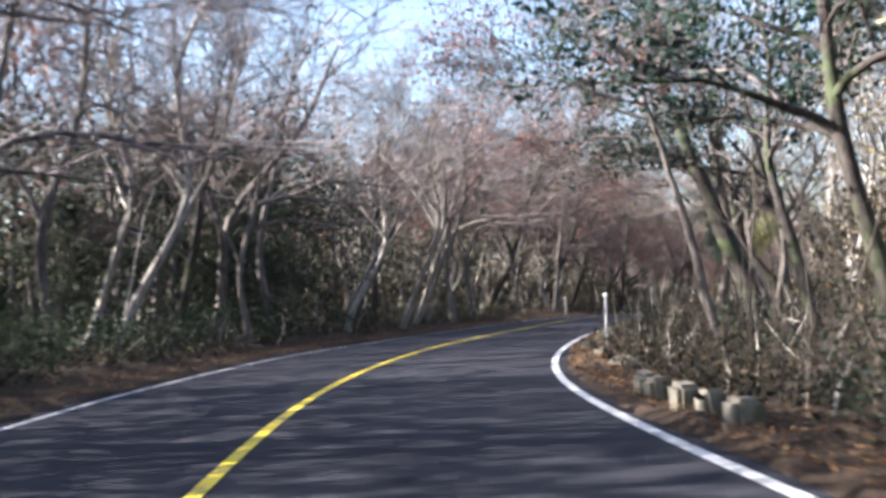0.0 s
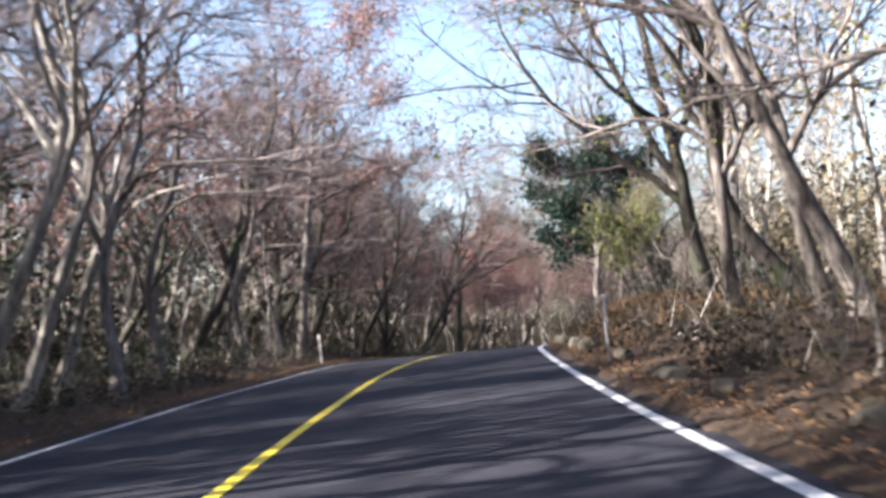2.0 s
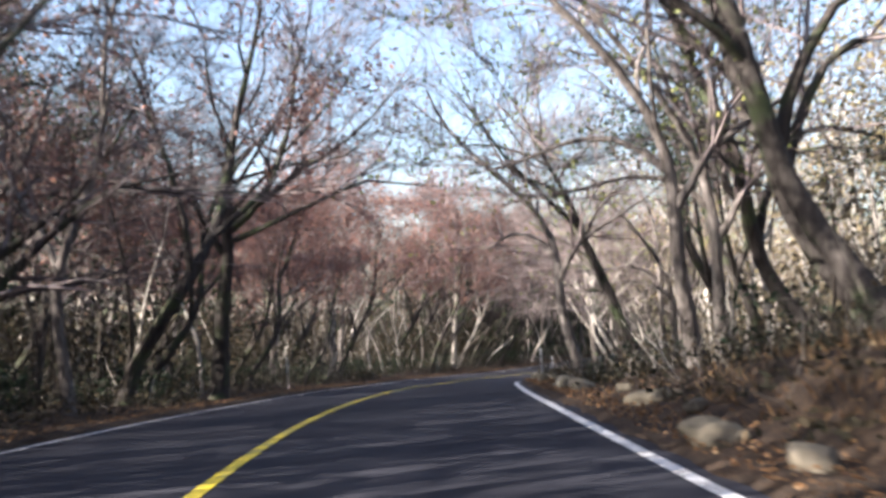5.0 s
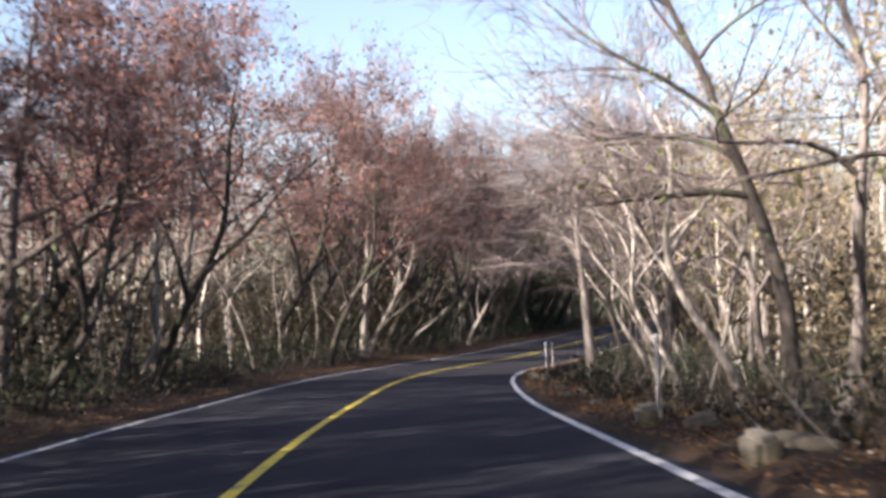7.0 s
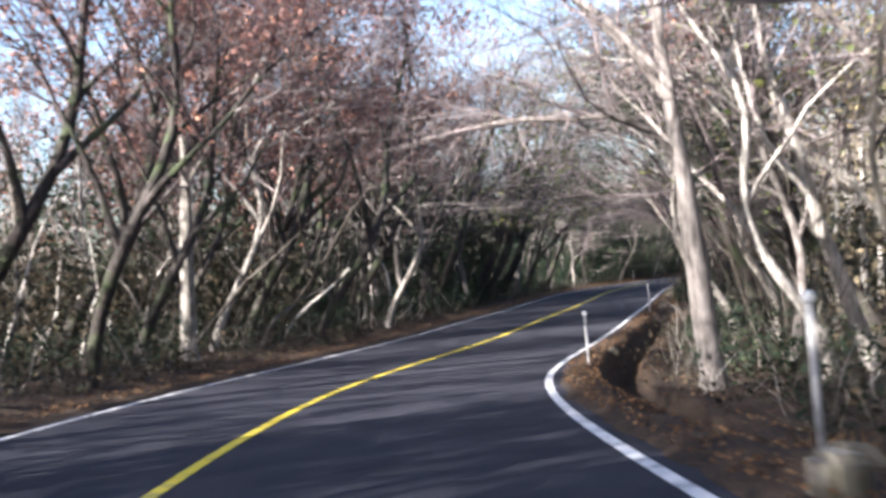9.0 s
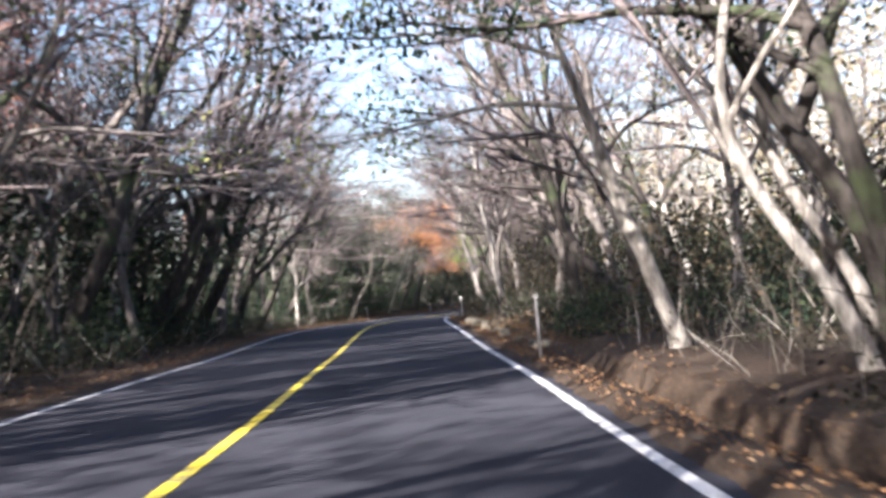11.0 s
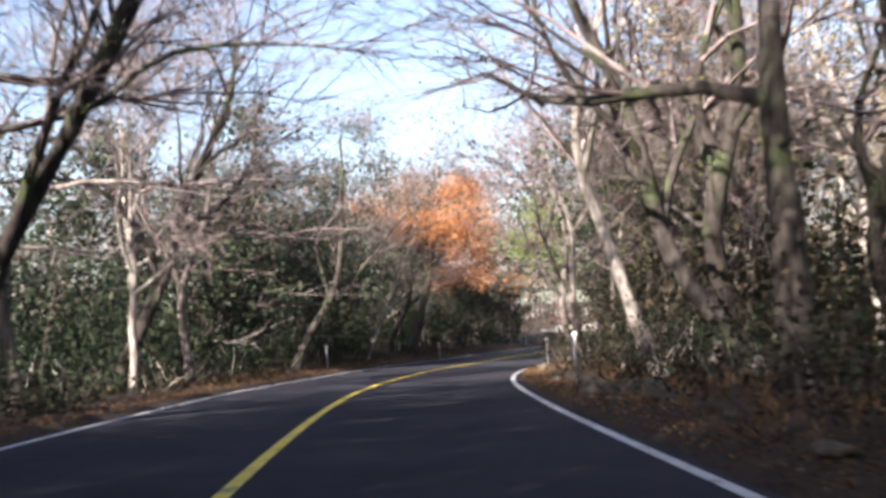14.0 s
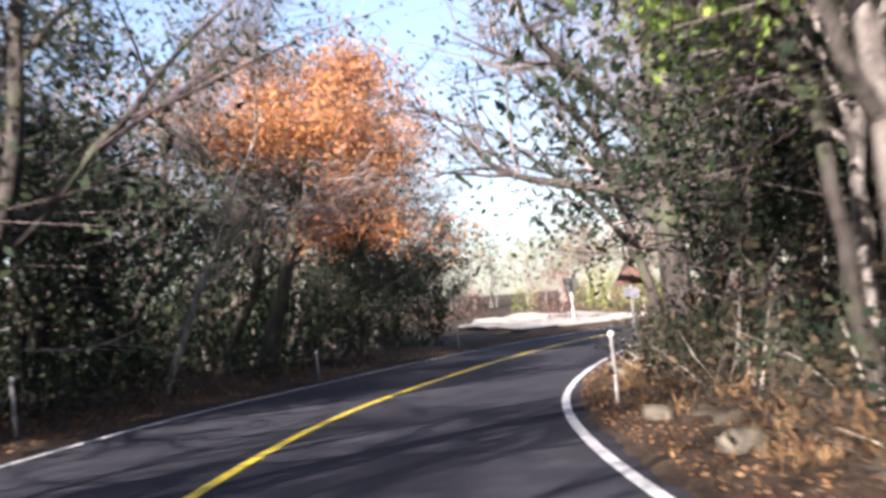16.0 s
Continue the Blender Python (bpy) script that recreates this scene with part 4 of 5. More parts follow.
for side in (-1, 1):
    for row, gap in ((5.5, 4.2), (8.0, 4.2)):
        s = -6.0
        while s < 252:
            s += gap * rnd.uniform(0.6, 1.4) * (0.75 if side < 0 and 145 < s < 190 else 1.0)
            l = side * (row + rnd.uniform(-0.9, 1.1))
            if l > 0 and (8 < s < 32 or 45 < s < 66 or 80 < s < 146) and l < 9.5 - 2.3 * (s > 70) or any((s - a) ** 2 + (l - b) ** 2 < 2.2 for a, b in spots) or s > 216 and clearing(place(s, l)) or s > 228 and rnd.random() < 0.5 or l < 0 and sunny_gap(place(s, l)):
                continue
            spots.append((s, l))
            low = 0.62 if l < 0 and 83 < s < 96 else 0.8 if l < 0 and 96 <= s < 110 else 1.0
            plant(kinds[pick(s, l)], s, l, rnd.uniform(0.75, 1.12) * low, rnd.choice((-1, 1)) * rnd.uniform(60, 120) if l > 0 and 156 < s < 204 else None, rng=rnd)


# ---- woods behind the first rows, saplings, undergrowth, leaves ----
def scatter(name, kinds_, spots_, mats, label, category, seed):
    """Many trees in one mesh."""
    rng = np.random.default_rng(seed)
    v, f, mi, n = [], [], [], 0
    for x, y, z, size, thick_ in spots_:
        a = rng.uniform(0, 6.28)
        belt = kinds_[0] if rng.random() < thick_ else kinds_[1]
        q = belt[rng.integers(len(belt))]
        rot = np.array([[math.cos(a), -math.sin(a), 0], [math.sin(a), math.cos(a), 0], [0, 0, 1]]) * size
        for (tv, tf), mat in q:
            v.append(tv @ rot.T + (x, y, z))
            f.append(tf + n)
            mi.append(np.full(len(tf), mat, np.int32))
            n += len(tv)
    m = mesh(name, np.concatenate(v), np.concatenate(f))
    for mat in mats:
        m.materials.append(mat)
    m.polygons.foreach_set("material_index", np.concatenate(mi))
    return tagged(made(name, m, None), label, category, kind="stuff")


def far_kind(seed, height, leaves=0, **more):
    stem, boughs, tips = branching(seed, height, 0.11, 0.12, limbs=6, branches=4, twigs=1, fine=False, **more)
    out = [(stem, 0)]
    for wood, thin in boughs:
        out += [(wood, 0), (thin, 1)]
    if leaves:
        rng = np.random.default_rng(seed)
        out.append((leaf_quads(rng, tips, (0, 0.12, 0.12, 0.12, 0.085)[leaves], (0, 22, 20, 18, 20)[leaves], 0.55), leaves + 1))
    if leaves != 3:
        out.append((twig_sprays(np.random.default_rng(seed), tips, outward(tips), 1.1, 0.009, 3), 1))
    return out


far_bare = [far_kind(100 + i, 10 + i % 3, fork=0.3, spread=0.7) for i in range(4)]
far_brown = [far_kind(120 + i, 10 + i % 3, 1, fork=0.3, spread=0.8) for i in range(3)]
far_green = [far_kind(140 + i, 6.5 + i % 2, 3, fork=0.12, spread=0.8) for i in range(2)]
far_tan = [far_kind(160 + i, 10 + i % 2, 4, fork=0.3, spread=0.8) for i in range(2)]
rng = np.random.default_rng(3)


def belt(side, count, reach, first, last, green):
    """Spots for trees behind the first rows on one side."""
    out = []
    for _ in range(count):
        s, l = rng.uniform(first, last), side * (10.2 + reach * rng.random() ** 1.6)
        p = place(s, l)
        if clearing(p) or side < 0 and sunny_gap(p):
            continue
        if np.linalg.norm(CENTRE[:, :2] - p[:2], axis=1).min() > 9.6:
            out.append((*p, rng.uniform(0.8, 1.2), green if abs(l) < 24 else 0.08))
    return out


FAR_MATS = [BARK, TWIG, RUSSET, ORANGE, EVERGREEN, TAN]
LIT_MATS = [LIT_BARK, TWIG, RUSSET, ORANGE, EVERGREEN, TAN]
scatter("bare_woods", (far_green, far_bare * 2 + far_brown[:1]), belt(-1, 340, 34, -16, 62, 0.22), FAR_MATS, "dense bare grey woodland behind the roadside trees", "woods", 8)
scatter("far_woods", (far_green, far_bare[:2] + far_brown * 2), belt(-1, 190, 44, 62, 140, 0.2), LIT_MATS, "russet woodland behind the roadside trees, trunks pale as if sunlit", "woods", 11)
scatter("dark_woods", (far_green, far_bare[:3] + far_brown), belt(-1, 260, 44, 140, 290, 0.45), FAR_MATS, "dark evergreen and bare woodland behind the roadside trees", "woods", 12)
scatter("tan_woods", (far_green, far_bare[:2] + far_tan * 2), belt(1, 270, 26, -12, 250, 0.05), LIT_MATS, "tan and olive woodland behind the roadside trees, toned as if sunlit", "woods", 13)


def crest_kind(seed, leaves):
    """A tree on the ridge: stem, limbs and a loose crown."""
    stem, boughs, tips = branching(seed, 11, 0.13, 0.05, limbs=6, branches=3, twigs=1, fine=False, fork=0.12, spread=0.9)
    rng = np.random.default_rng(seed)
    return [(stem, 0)] + [(w, 0) for w, _ in boughs] + [(h, 1) for _, h in boughs] + [(leaf_quads(rng, tips, 0.2, 3, 0.45), leaves), (twig_sprays(rng, tips, outward(tips), 1.3, 0.016, 4), 1)]


crest = [crest_kind(300, 2), crest_kind(301, 2), crest_kind(302, 2), crest_kind(303, 3)]
glade = [crest_kind(310, 2), crest_kind(311, 3), crest_kind(312, 3)]
spots_crest, spots_glade = [], []
for _ in range(250):
    s = rng.uniform(-10, 230)
    l = -rng.uniform(50, 80) if rng.random() < 0.6 else rng.uniform(34, 58)
    p = place(s, l)
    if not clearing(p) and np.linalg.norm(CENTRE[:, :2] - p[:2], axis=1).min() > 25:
        spots_crest.append((*p, rng.uniform(0.65, 0.95), 1.0))
for i in range(60):
    x = rng.uniform(-1, 1)
    y = 226 + 10 * rng.random() - 14 * x * x
    px_, py_ = y - x * 13, 166 + 22 * x + 0.3 * (y - 226)
    j = int(((gp - (px_, py_)) ** 2).sum(1).argmin())
    spots_glade.append((px_, py_, gz[j], rng.uniform(0.6, 1.1), 1.0))
scatter("ridge_woods", (crest, crest), spots_crest, [BARK, TWIG, RUSSET, OLIVE], "russet and olive woodland on the far ridge", "woods", 9)
scatter("sunlit_woods", (glade, glade), spots_glade, [LIT_BARK, TWIG, RUSSET, OLIVE], "sunlit yellow and russet woodland beyond the clearing, trunks pale as if sunlit", "woods", 10)


def ridge_shrubs():
    rng = np.random.default_rng(83)
    cs = []
    for _ in range(520):
        s, l = rng.uniform(-10, 225), (-rng.uniform(30, 72) if rng.random() < 0.65 else rng.uniform(26, 55))
        p = place(s, l)
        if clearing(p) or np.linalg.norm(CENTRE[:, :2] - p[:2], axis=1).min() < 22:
            continue
        q = rng.normal(0, 1, (75, 3))
        q /= np.linalg.norm(q, axis=1)[:, None] ** 0.6
        cs.append(p + q * (1.9, 1.9, 1.2) + (0, 0, 1.3))
    v, f = leaf_quads(rng, np.concatenate(cs), 0.24, 1, 0.0)
    tagged(made("ridge_undergrowth", mesh("ridge_undergrowth", v, f, False), BRUSH), "brown undergrowth along the wooded ridge", "undergrowth", kind="stuff")


ridge_shrubs()


def saplings():
    rng = np.random.default_rng(17)
    rest, count = Tubes(), 0
    for _ in range(1300):
        side = rng.choice((-1, 1))
        s, l = rng.uniform(-5, 245), side * (5.5 + 14 * rng.random() ** 1.4)
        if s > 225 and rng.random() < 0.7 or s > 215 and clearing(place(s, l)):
            continue
        p, h = place(s, l, -0.1), rng.uniform(1.2, 4.5)
        own = count < 290 and 8 < s < 205 and abs(l) < 8.2
        tb, base = (Tubes(), p * 0) if own else (rest, p)
        d = np.array([rng.normal(0, 0.16), rng.normal(0, 0.16), 1])
        st = grow(rng, base, d, h, 5, 0.11, 0.02)
        r = rng.uniform(0.008, 0.03)
        tb.add(st, r * np.linspace(1, 0.3, 6), 4)
        shoots = []
        for _ in range(rng.integers(3, 7)):
            q = rng.integers(1, 5)
            tw = Tubes() if own else tb
            shoots.append(tw)
            tw.add(grow(rng, st[q], rng.normal(0, 0.6, 3) + (0, 0, 0.7), h * rng.uniform(0.15, 0.4), 3, 0.18, 0.03), r * 0.45 * np.linspace(1, 0.3, 4), 3)
        if own:
            count += 1
            ob = made("sapling", mesh("sapling", *tb.arrays()), SAPLING)
            ob.location = Vector(p)
            for tw in shoots:
                made("branch", mesh("branch", *tw.arrays()), SAPLING, ob)
            tagged(ob, "thin bare sapling among the roadside trees, pale tones as if sunlit", "sapling", "roadside saplings")
    tagged(made("saplings", mesh("saplings", *rest.arrays()), SAPLING), "thin bare saplings deeper in the woods, pale tones as if sunlit", "undergrowth", kind="stuff")


saplings()


def crooked_stems():
    """Slender trunks close together in the russet woods; the pale ones stand in for sunlit stems."""
    rng = np.random.default_rng(19)
    tb = Tubes()
    for _ in range(300):
        s, l = rng.uniform(62, 146), -(5.6 + 12 * rng.random() ** 1.3)
        if rng.random() < 0.15:
            l = rng.uniform(6.5, 15)
        h, r = rng.uniform(3.0, 6.5), rng.uniform(0.03, 0.065)
        st = grow(rng, place(s, l, -0.1), (rng.normal(0.1, 0.2), rng.normal(0, 0.2), 1), h, 8, 0.11, 0.02)
        tb.add(st, r * np.linspace(1.1, 0.25, 9), 5)
        for _ in range(3):
            q = rng.integers(3, 8)
            tb.add(grow(rng, st[q], rng.normal(0, 0.6, 3) + (0, 0, 0.6), h * rng.uniform(0.2, 0.45), 4, 0.2, 0.02), r * 0.45 * np.linspace(1, 0.3, 5), 3)
    tagged(made("crooked_stems", mesh("crooked_stems", *tb.arrays()), SAPLING), "slender crooked grey trunks close together in the woods, some pale as if sunlit", "woods", kind="stuff")


crooked_stems()


def brush():
    rng = np.random.default_rng(23)
    cs = []
    for _ in range(3600):
        side = rng.choice((-1, 1))
        s, l = rng.uniform(-5, 210), side * (4.35 + 13 * rng.random() ** 1.8)
        if 104 < s < 142 and 0 < l < 5.15:
            continue
        p = place(s, l)
        h = rng.uniform(0.15, 0.75) * (2.4 if side > 0 and s > 140 else 1.0)
        cs.append(p + rng.normal(0, 1, (40, 3)) * (0.32, 0.32, 0.2 * h) + (0, 0, h * 0.6))
    v, f = leaf_quads(rng, np.concatenate(cs), 0.048, 1, 0.0)
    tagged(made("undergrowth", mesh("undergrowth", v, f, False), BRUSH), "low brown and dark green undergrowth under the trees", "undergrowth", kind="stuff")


brush()


def bare_shoots():
    """Thin leafless shoots that stand in the undergrowth behind the verges."""
    rng = np.random.default_rng(61)
    n = 15000
    s = rng.uniform(-4, 206, n)
    side = np.where(rng.random(n) < 0.55, 1, -1)
    l = side * (4.5 + 6 * rng.random(n) ** 1.6)
    keep = ~((s > 104) & (s < 144) & (l > 0) & (l < 5.1))
    s, l = s[keep], l[keep]
    up = rng.normal(0, 0.3, (len(s), 3)) + (0, 0, 0.8)
    v, f = twig_sprays(rng, place(s, l, -0.03), up, 1.1, 0.007, 1)
    tagged(made("bare_shoots", mesh("bare_shoots", v, f, False), SAPLING), "thin bare grey-brown shoots in the undergrowth", "undergrowth", kind="stuff")


bare_shoots()


def thicket():
    """Dark evergreen shrubs under the trees, up to two metres high."""
    rng = np.random.default_rng(37)
    cs = []
    for _ in range(2300):
        side = -1 if rng.random() < 0.58 else 1
        s = rng.uniform(-6, 208)
        l = side * (4.9 + 13 * rng.random() ** 1.5)
        thick = 1.0 if side < 0 and (s < 34 or s > 140) or side > 0 and (104 < s < 126 or s > 138) else 0.6 if side < 0 and s > 70 else 0.15
        if 106 < s < 142 and 0 < l < 5.4:
            continue
        if rng.random() > thick:
            continue
        size = rng.uniform(0.35, 0.8) * (1.6 if side < 0 and s > 145 and l < -6.3 else 1.0)
        n = int(190 * size)
        q = rng.normal(0, 1, (n, 3))
        q /= np.linalg.norm(q, axis=1)[:, None] ** 0.6
        cs.append(place(s, l) + q * (size, size, size * rng.uniform(0.6, 1.1)) * 0.7 + (0, 0, size * 0.7))
    v, f = leaf_quads(rng, np.concatenate(cs), 0.06, 1, 0.0)
    tagged(made("evergreen_undergrowth", mesh("evergreen_undergrowth", v, f, False), EVERGREEN), "dark evergreen shrubs filling the shade under the trees", "undergrowth", kind="stuff")


thicket()


def deep_thicket(name, count, seed, mat, label, keep, near=9.5, reach=17, sizes=(0.8, 1.6), n=150, leaf=0.1):
    """Shrubs two to three metres high further back in the woods."""
    rng = np.random.default_rng(seed)
    cs = []
    while len(cs) < count:
        side = -1 if rng.random() < 0.6 else 1
        s, l = rng.uniform(-6, 240), side * (near + reach * rng.random() ** 1.3)
        p = place(s, l)
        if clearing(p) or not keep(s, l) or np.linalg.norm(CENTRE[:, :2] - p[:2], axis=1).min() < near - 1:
            continue
        size = rng.uniform(*sizes)
        q = rng.normal(0, 1, (n, 3))
        q /= np.linalg.norm(q, axis=1)[:, None] ** 0.6
        cs.append(p + q * (size, size, size * rng.uniform(0.7, 1.1)) * 0.75 + (0, 0, size * 0.8))
    v, f = leaf_quads(rng, np.concatenate(cs), leaf, 1, 0.0)
    tagged(made(name, mesh(name, v, f, False), mat), label, "undergrowth", kind="stuff")


deep_thicket("evergreen_thicket", 420, 71, EVERGREEN, "dark evergreen shrubs deep in the woods", lambda s, l: s > 138 or l < 0 and s < 40, 10, 15, (1.1, 2.3), 220, 0.12)
# brown_thicket is dark filler: it closes sky gaps and stands for deep shade
deep_thicket("brown_thicket", 800, 73, BRUSH, "dark brown filler shrubs standing for the shade deep in the woods", lambda s, l: l < 0 or s > 145, 11.5, 22, (1.3, 2.6), 190, 0.15)


deep_thicket("tan_thicket", 330, 79, DRY, "dry tan and grey shrubs behind the roadside trees", lambda s, l: l > 0 and 20 < s < 150, 10.5, 20, (1.6, 3.0), 260, 0.11)
deep_thicket("tall_evergreen_undergrowth", 60, 75, EVERGREEN, "tall dark evergreen shrubs under the trees", lambda s, l: l < 0 and 146 < s < 222, 6.4, 6, (1.3, 2.3), 480, 0.095)
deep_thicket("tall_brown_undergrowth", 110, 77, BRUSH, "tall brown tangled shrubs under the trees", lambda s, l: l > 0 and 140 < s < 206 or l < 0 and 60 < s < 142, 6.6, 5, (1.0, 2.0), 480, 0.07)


def sunny_shrubs():
    """Yellow-green and brown shrubs in the sun beyond the last bend."""
    rng = np.random.default_rng(41)
    for i in range(26):
        s, l = rng.uniform(236, 290), rng.choice((-1, -1, -1, 1)) * rng.uniform(9, 32)
        size = rng.uniform(0.8, 1.7)
        n = int(420 * size)
        q = rng.normal(0, 1, (n, 3))
        q /= np.linalg.norm(q, axis=1)[:, None] ** 0.55
        q += wave(q[:, :1] * 3 + i, q[:, 1:2] * 3) * 0.3
        shrub = new("shrub")
        shrub.location = Vector(place(s, l))
        tagged(shrub, ("sunlit yellow-green shrub in the open" if i % 2 else "sunlit russet-brown shrub in the open"), "shrub", "sunny shrubs")
        tb = Tubes()
        for _ in range(7):
            tb.add(grow(rng, (0, 0, -0.1), rng.normal(0, 0.45, 3) * (1, 1, 0) + (0, 0, 1), size * 1.2, 4, 0.15, 0.0), 0.03 * np.linspace(1, 0.3, 5), 4)
        made("stems", mesh("stems", *tb.arrays()), SAPLING, shrub)
        tagged(made("foliage", mesh("foliage", *leaf_quads(rng, q * size * 0.75 + (0, 0, size * 1.0), 0.1), smooth=False), OLIVE if i % 2 else RUSSET, shrub), kind="stuff")


sunny_shrubs()


def bright_patch():
    """A pale patch added for the bright sunlit ground beyond the bend."""
    rng = np.random.default_rng(43)
    n, rings = 48, 7
    v = []
    for r in range(rings + 1):
        for i in range(n):
            a = 2 * math.pi * i / n
            q = r / rings * (1 + 0.08 * math.sin(3 * a + 1) + 0.05 * math.sin(7 * a))
            e, g = 15 * q * math.cos(a), 5.5 * q * math.sin(a)
            x, y = 172 + 0.955 * e - 0.297 * g, 150.5 + 0.297 * e + 0.955 * g
            v.append((x, y))
    v = np.array(v)
    near_ = np.linalg.norm(v[:, None] - gp[None, :], axis=2).argsort(1)[:, :4]
    z = gz[near_].max(1) + 0.05
    f = [(r * n + i, r * n + (i + 1) % n, (r + 1) * n + (i + 1) % n, (r + 1) * n + i) for r in range(rings) for i in range(n)]
    tagged(made("pavement_layby", mesh("pavement_layby", np.column_stack([v, z]), f), BRIGHT_GROUND), "pale patch added for bright sunlit ground beyond the bend", "lay-by", kind="structure")


bright_patch()


def litter():
    rng = np.random.default_rng(29)
    s = rng.uniform(-5, 235, 60000)
    side = np.where(rng.random(60000) < 0.6, 1, -1)
    l = side * (np.where(side > 0, 3.42, 3.25) + np.abs(rng.normal(0, 0.75, 60000)))
    p = place(s, l, 0.085 + rng.random(60000) * 0.02)
    v, f = leaf_quads(rng, p, 0.024, 1, 0.0, 0.85)
    tagged(made("fallen_leaves", mesh("fallen_leaves", v, f, False), LITTER), "orange-brown fallen leaves along the road's edges", "leaves", kind="stuff")


litter()


def dry_grass():
    """Tufts of withered grass on the sunny banks."""
    rng = np.random.default_rng(59)
    cs, up = [], []
    for first, last, lo, hi, n in ((40, 68, 4.3, 9.5, 620), (45, 62, 4.7, 8.5, 1500), (84, 108, 4.2, 6.5, 120), (142, 206, 4.1, 6.2, 500), (180, 212, -5.4, -3.9, 120), (226, 290, -36, -7, 500)):
        for _ in range(n):
            p = place(rng.uniform(first, last), rng.uniform(lo, hi), 0.02)
            cs.append(p + rng.normal(0, 1, (16, 3)) * (0.12, 0.12, 0.01))
            up.append(rng.normal(0, 0.35, (16, 3)) + (0, 0, 0.9))
    v, f = twig_sprays(rng, np.concatenate(cs), np.concatenate(up), 0.22, 0.009, 1)
    tagged(made("dry_grass", mesh("dry_grass", v, f, False), GRASS), "withered tan grass tufts on the banks", "grass", kind="stuff")


dry_grass()


# ---- stones, blocks, posts, sign ----
def stone_mesh(seed, sx, sy, sz):
    bm = bmesh.new()
    bmesh.ops.create_icosphere(bm, subdivisions=3, radius=1)
    for v in bm.verts:
        n_ = noise.noise(v.co * 1.3 + Vector((seed * 7.1, 0, 0))) * 0.35 + noise.noise(v.co * 3.1 + Vector((0, seed * 3.3, 0))) * 0.14
        v.co *= 1 + n_
        for i in range(3):
            v.co[i] = math.copysign(abs(v.co[i]) ** 0.8, v.co[i])
        v.co = Vector((v.co.x * sx, v.co.y * sy, v.co.z * sz))
    m = bpy.data.meshes.new("boulder")
    bm.to_mesh(m)
    bm.free()
    m.polygons.foreach_set("use_smooth", np.ones(len(m.polygons), bool))
    m.materials.append(STONE)
    return m


stones = [stone_mesh(i, *d) for i, d in enumerate(((0.3, 0.42, 0.2), (0.24, 0.3, 0.17), (0.28, 0.55, 0.16), (0.2, 0.22, 0.15)))]
s = 14.0
while s < 215:
    s += rnd.uniform(1.0, 3.4)
    if 39 < s < 57 and rnd.random() < 0.6 or 108 < s < 142 and rnd.random() < 0.85 or 165 < s < 202 and rnd.random() < 0.7:
        continue
    ob = new("boulder", stones[rnd.randrange(4)])
    q = rnd.uniform(0.35, 0.8)
    ob.matrix_world = Matrix.LocRotScale(Vector(place(s, rnd.uniform(3.75, 4.3), 0.1)), Euler((rnd.uniform(-0.2, 0.2), rnd.uniform(-0.2, 0.2), heading_at(s) + rnd.uniform(-0.5, 0.5))), Vector((q, q, q)))
    tagged(ob, "weathered basalt boulder edging the road", "boulder", "kerb boulders")


def block_mesh(seed):
    rng = random.Random(seed)
    bm = bmesh.new()
    bmesh.ops.create_cube(bm, size=1)
    for v in bm.verts:
        v.co = Vector((v.co.x * 0.2, v.co.y * 0.36, v.co.z * 0.33)) + Vector([rng.uniform(-0.02, 0.02) for _ in range(3)])
    bmesh.ops.bevel(bm, geom=bm.edges[:], offset=0.045, segments=2, affect="EDGES")
    m = bpy.data.meshes.new("kerb_block")
    bm.to_mesh(m)
    bm.free()
    m.materials.append(CONCRETE)
    return m


blocks = [block_mesh(i) for i in range(4)]
for s in [7.7, 8.6, 9.4, 10.3, 11.2, 41.9, 43.3, 44.8, 46.2, 47.9, 49.4, 50.8, 52.0, 54.0, 56.0, 57.9, 73.4, 79.1, 84.8, 88.6, 103.6, 104.9, 155.4, 158.2]:
    ob = new("kerb_block", blocks[rnd.randrange(4)])
    ob.matrix_world = Matrix.LocRotScale(Vector(place(s, 3.74 + rnd.uniform(-0.04, 0.06), 0.1)), Euler((rnd.uniform(-0.06, 0.06), rnd.uniform(-0.08, 0.08), heading_at(s) + rnd.uniform(-0.1, 0.1))), None)
    tagged(ob, "weathered pale concrete guard block beside the road", "kerb block", "guard blocks")

# low, uneven stone edging that holds the bank
def edging(first, last):
    ks = np.arange(first, last, 0.3)
    rng = np.random.default_rng(int(first))
    lift = np.convolve(rng.normal(0, 0.06, len(ks) + 8), np.ones(5) / 3, "same")[4:-4]
    ls = np.tile([4.22, 4.24, 4.32, 4.52, 4.64, 4.66], (len(ks), 1)) + rng.normal(0, 0.02, (len(ks), 6)) + np.interp(ks, (first, first + 6, last - 6, last), (0.3, 0, 0, 0.3))[:, None]
    ups = np.tile([-0.15, 0.07, 0.13, 0.15, 0.11, -0.15], (len(ks), 1)) + rng.normal(0, 0.035, (len(ks), 6)) + lift[:, None] * (0, 1, 1, 1, 1, 0)
    return strip("trim_kerb", ks, ls, ups, KERB, "low uneven weathered stone edging behind the verge", "kerb")


edging(146, 162)
edging(166, 203)


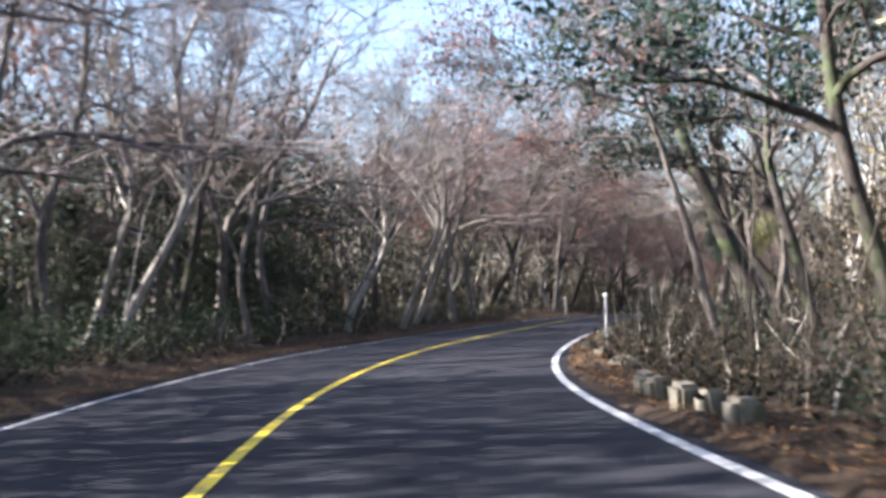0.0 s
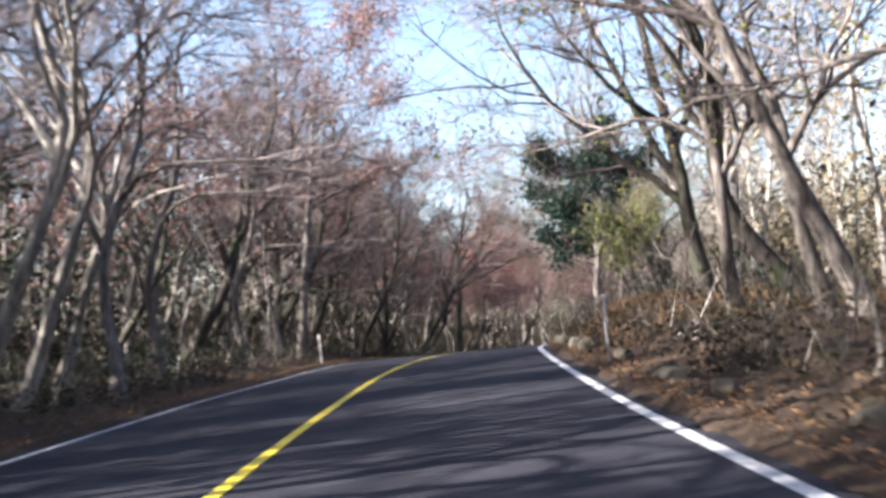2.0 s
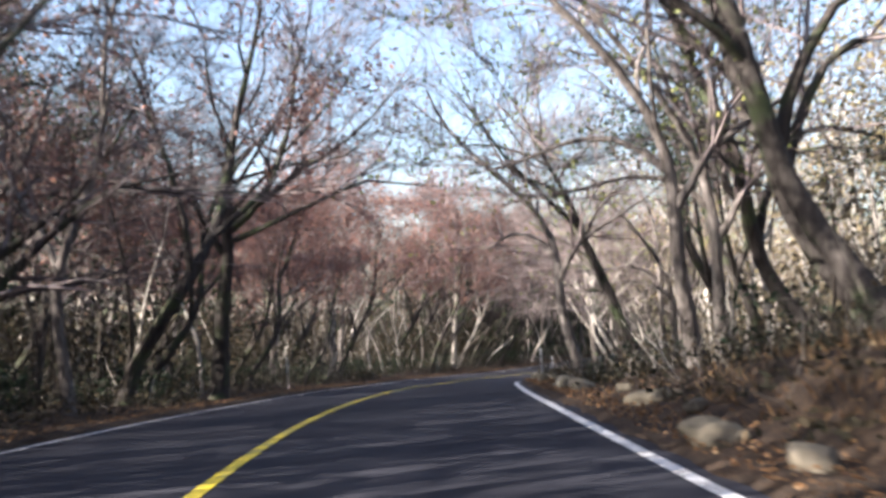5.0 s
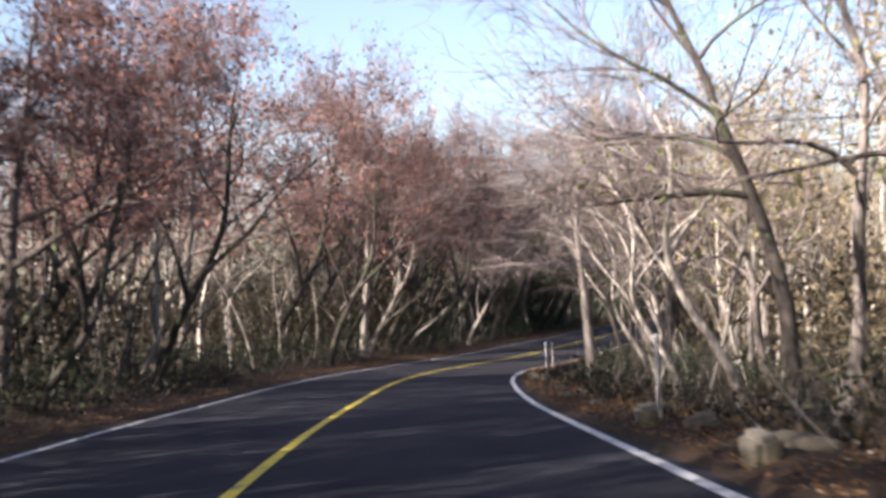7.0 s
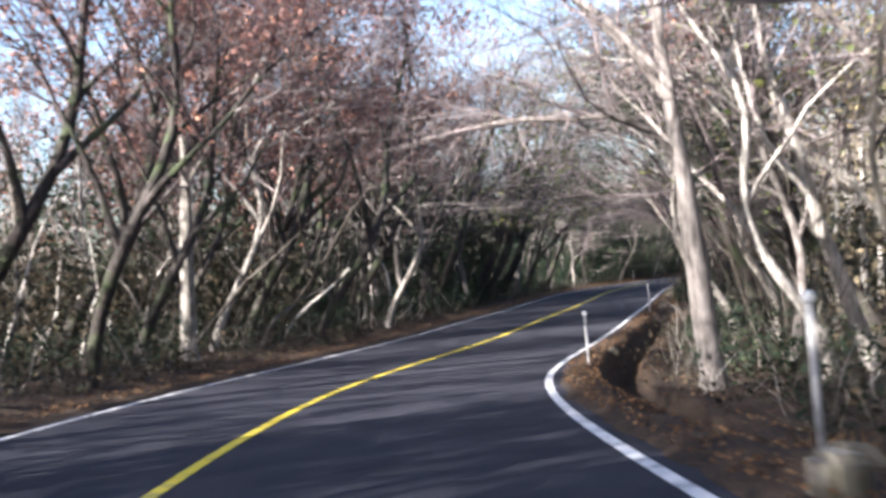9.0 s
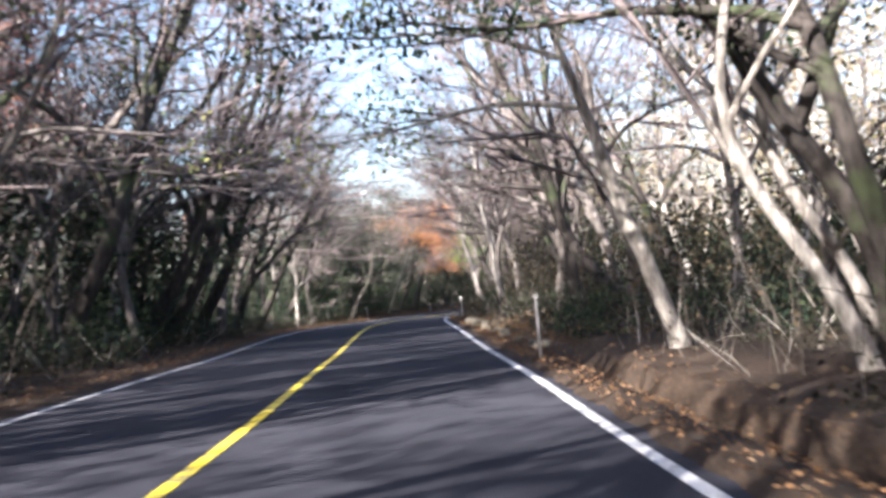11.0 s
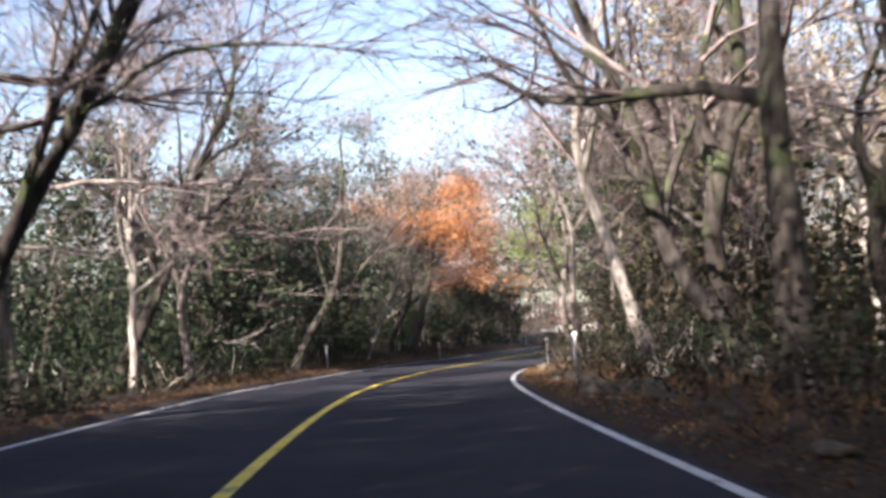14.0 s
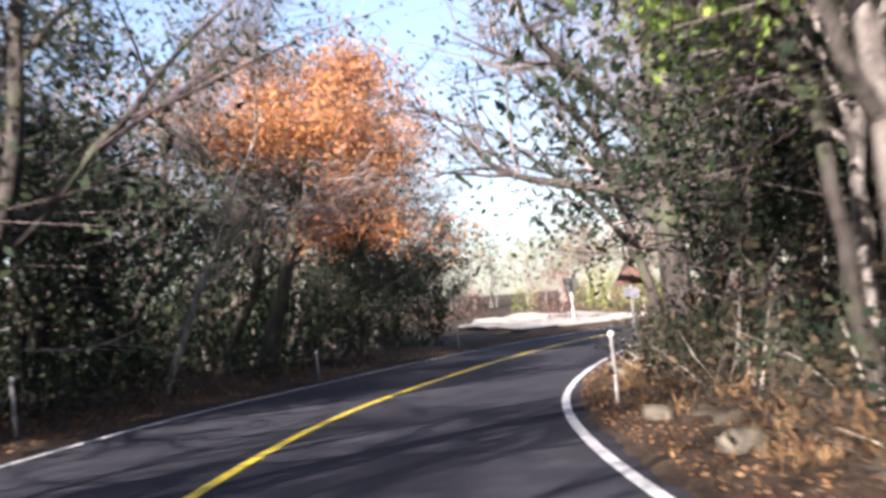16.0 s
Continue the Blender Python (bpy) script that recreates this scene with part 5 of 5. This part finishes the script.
def lathe(profile, sides=12):
    bm = bmesh.new()
    rings = [[bm.verts.new((r * math.cos(2 * math.pi * i / sides), r * math.sin(2 * math.pi * i / sides), z)) for i in range(sides)] for r, z in profile]
    for a, b in zip(rings, rings[1:]):
        for i in range(sides):
            bm.faces.new((a[i], a[(i + 1) % sides], b[(i + 1) % sides], b[i]))
    bm.faces.new(rings[0][::-1])
    bm.faces.new(rings[-1])
    return bm


def delineator():
    post = new("marker_post")
    tagged(post, "white roadside marker post with a round reflector", "marker post", "marker posts")
    part("pole", lathe([(0.023, -0.3), (0.023, 0.9), (0.02, 0.93)]), POST, post, smooth=True)
    head = part("reflector", lathe([(0.018, -0.02), (0.038, -0.016), (0.042, 0), (0.038, 0.016), (0.018, 0.02)], 16), REFLECTOR, post, "round white reflector", smooth=True)
    head.matrix_world = pose(0, 0, 0.97, 90, 0, 0)
    return post


first = None
# s, l, height, lean
POSTS = [(20.6, 4.12, 1.14, 0), (56.6, -3.98, 1.02, 3), (119.3, 3.78, 1.0, 1), (106.2, 4.12, 1.06, 1), (90.4, -4.36, 1.1, 2), (89.0, 3.99, 1.03, 2), (139.7, 3.73, 1.1, 1),
         (193.5, -4.12, 0.92, 2), (204.5, -3.44, 0.75, 1), (216.5, -3.93, 0.88, 2), (192.9, 3.81, 0.98, 2), (174.5, 4.04, 1.03, 1), (38.0, 3.75, 1.05, 0)]
for s, l, h, lean in POSTS:
    p = Matrix.Translation(Vector(place(s, l, 0.0))) @ pose(0, 0, 0, 0, -lean, 0) @ pose(0, 0, 0, 0, 0, math.degrees(heading_at(s)))
    if first is None:
        first = delineator()
        first.matrix_world, ob = p, first
    else:
        ob = copy_thing(first, p)
    ob.scale = (1, 1, h / 1.03)


def warning_sign(s, l):
    sign = new("warning_sign")
    tagged(sign, "triangular road warning sign on a steel pole, dulled brown-red as if shaded", "road sign")
    sign.matrix_world = Matrix.Translation(Vector(place(s, l))) @ pose(0, 0, 0, 0, 0, math.degrees(heading_at(s)))
    part("pole", lathe([(0.035, -0.4), (0.035, 2.2), (0.03, 2.22)]), STEEL, sign, smooth=True)

    def plate(name, r, y, mat, label, parent):
        bm = bmesh.new()
        pts = []
        for i in range(3):
            a = math.pi / 2 + i * 2 * math.pi / 3
            for da in (-0.1, 0.0, 0.1):
                pts.append((r * math.cos(a + da) * (1 - abs(da)), y, 1.95 + r * math.sin(a + da) * (1 - abs(da))))
        vs = [bm.verts.new(q) for q in pts]
        face = bm.faces.new(vs)
        ext = bmesh.ops.extrude_face_region(bm, geom=[face])
        bmesh.ops.translate(bm, vec=(0, 0.012, 0), verts=[g for g in ext["geom"] if isinstance(g, bmesh.types.BMVert)])
        bmesh.ops.recalc_face_normals(bm, faces=bm.faces)
        return part(name, bm, mat, parent, label)

    border = plate("plate", 0.4, -0.05, SHADED_RED, "red border plate, darkened as if in shade", sign)
    plate("face", 0.29, -0.064, SHADED_YELLOW, "yellow sign face, darkened to brown as if in shade", border)
    bm = bmesh.new()
    bmesh.ops.create_cube(bm, size=1)
    bmesh.ops.scale(bm, vec=(0.05, 0.01, 0.26), verts=bm.verts)
    bmesh.ops.translate(bm, vec=(0, -0.072, 1.93), verts=bm.verts)
    part("symbol", bm, SIGN_BLACK, border, "black bar symbol")
    bm = bmesh.new()
    bmesh.ops.create_cube(bm, size=1)
    bmesh.ops.scale(bm, vec=(0.34, 0.015, 0.24), verts=bm.verts)
    bmesh.ops.translate(bm, vec=(0, -0.05, 1.56), verts=bm.verts)
    part("lower_plate", bm, SHADED_GREY, sign, "grey plate below the triangle, darkened as if in shade")


warning_sign(204.0, 4.2)


def square_sign(s, l):
    sign = new("road_sign")
    tagged(sign, "small dark square road sign on a pale pole", "road sign")
    sign.matrix_world = Matrix.Translation(Vector(place(s, l))) @ pose(0, 0, 0, 0, 0, math.degrees(heading_at(s)) + 25)
    part("pole", lathe([(0.05, -0.4), (0.05, 2.5), (0.04, 2.52)]), POST, sign, smooth=True)
    bm = bmesh.new()
    bmesh.ops.create_cube(bm, size=1)
    bmesh.ops.scale(bm, vec=(0.85, 0.03, 0.85), verts=bm.verts)
    bmesh.ops.bevel(bm, geom=[e for e in bm.edges if abs(e.verts[0].co.y - e.verts[1].co.y) > 0.01], offset=0.06, segments=2, affect="EDGES")
    bmesh.ops.translate(bm, vec=(0, -0.07, 2.1), verts=bm.verts)
    part("plate", bm, SIGN_BLACK, sign, "dark square plate")


square_sign(240.0, -9.5)
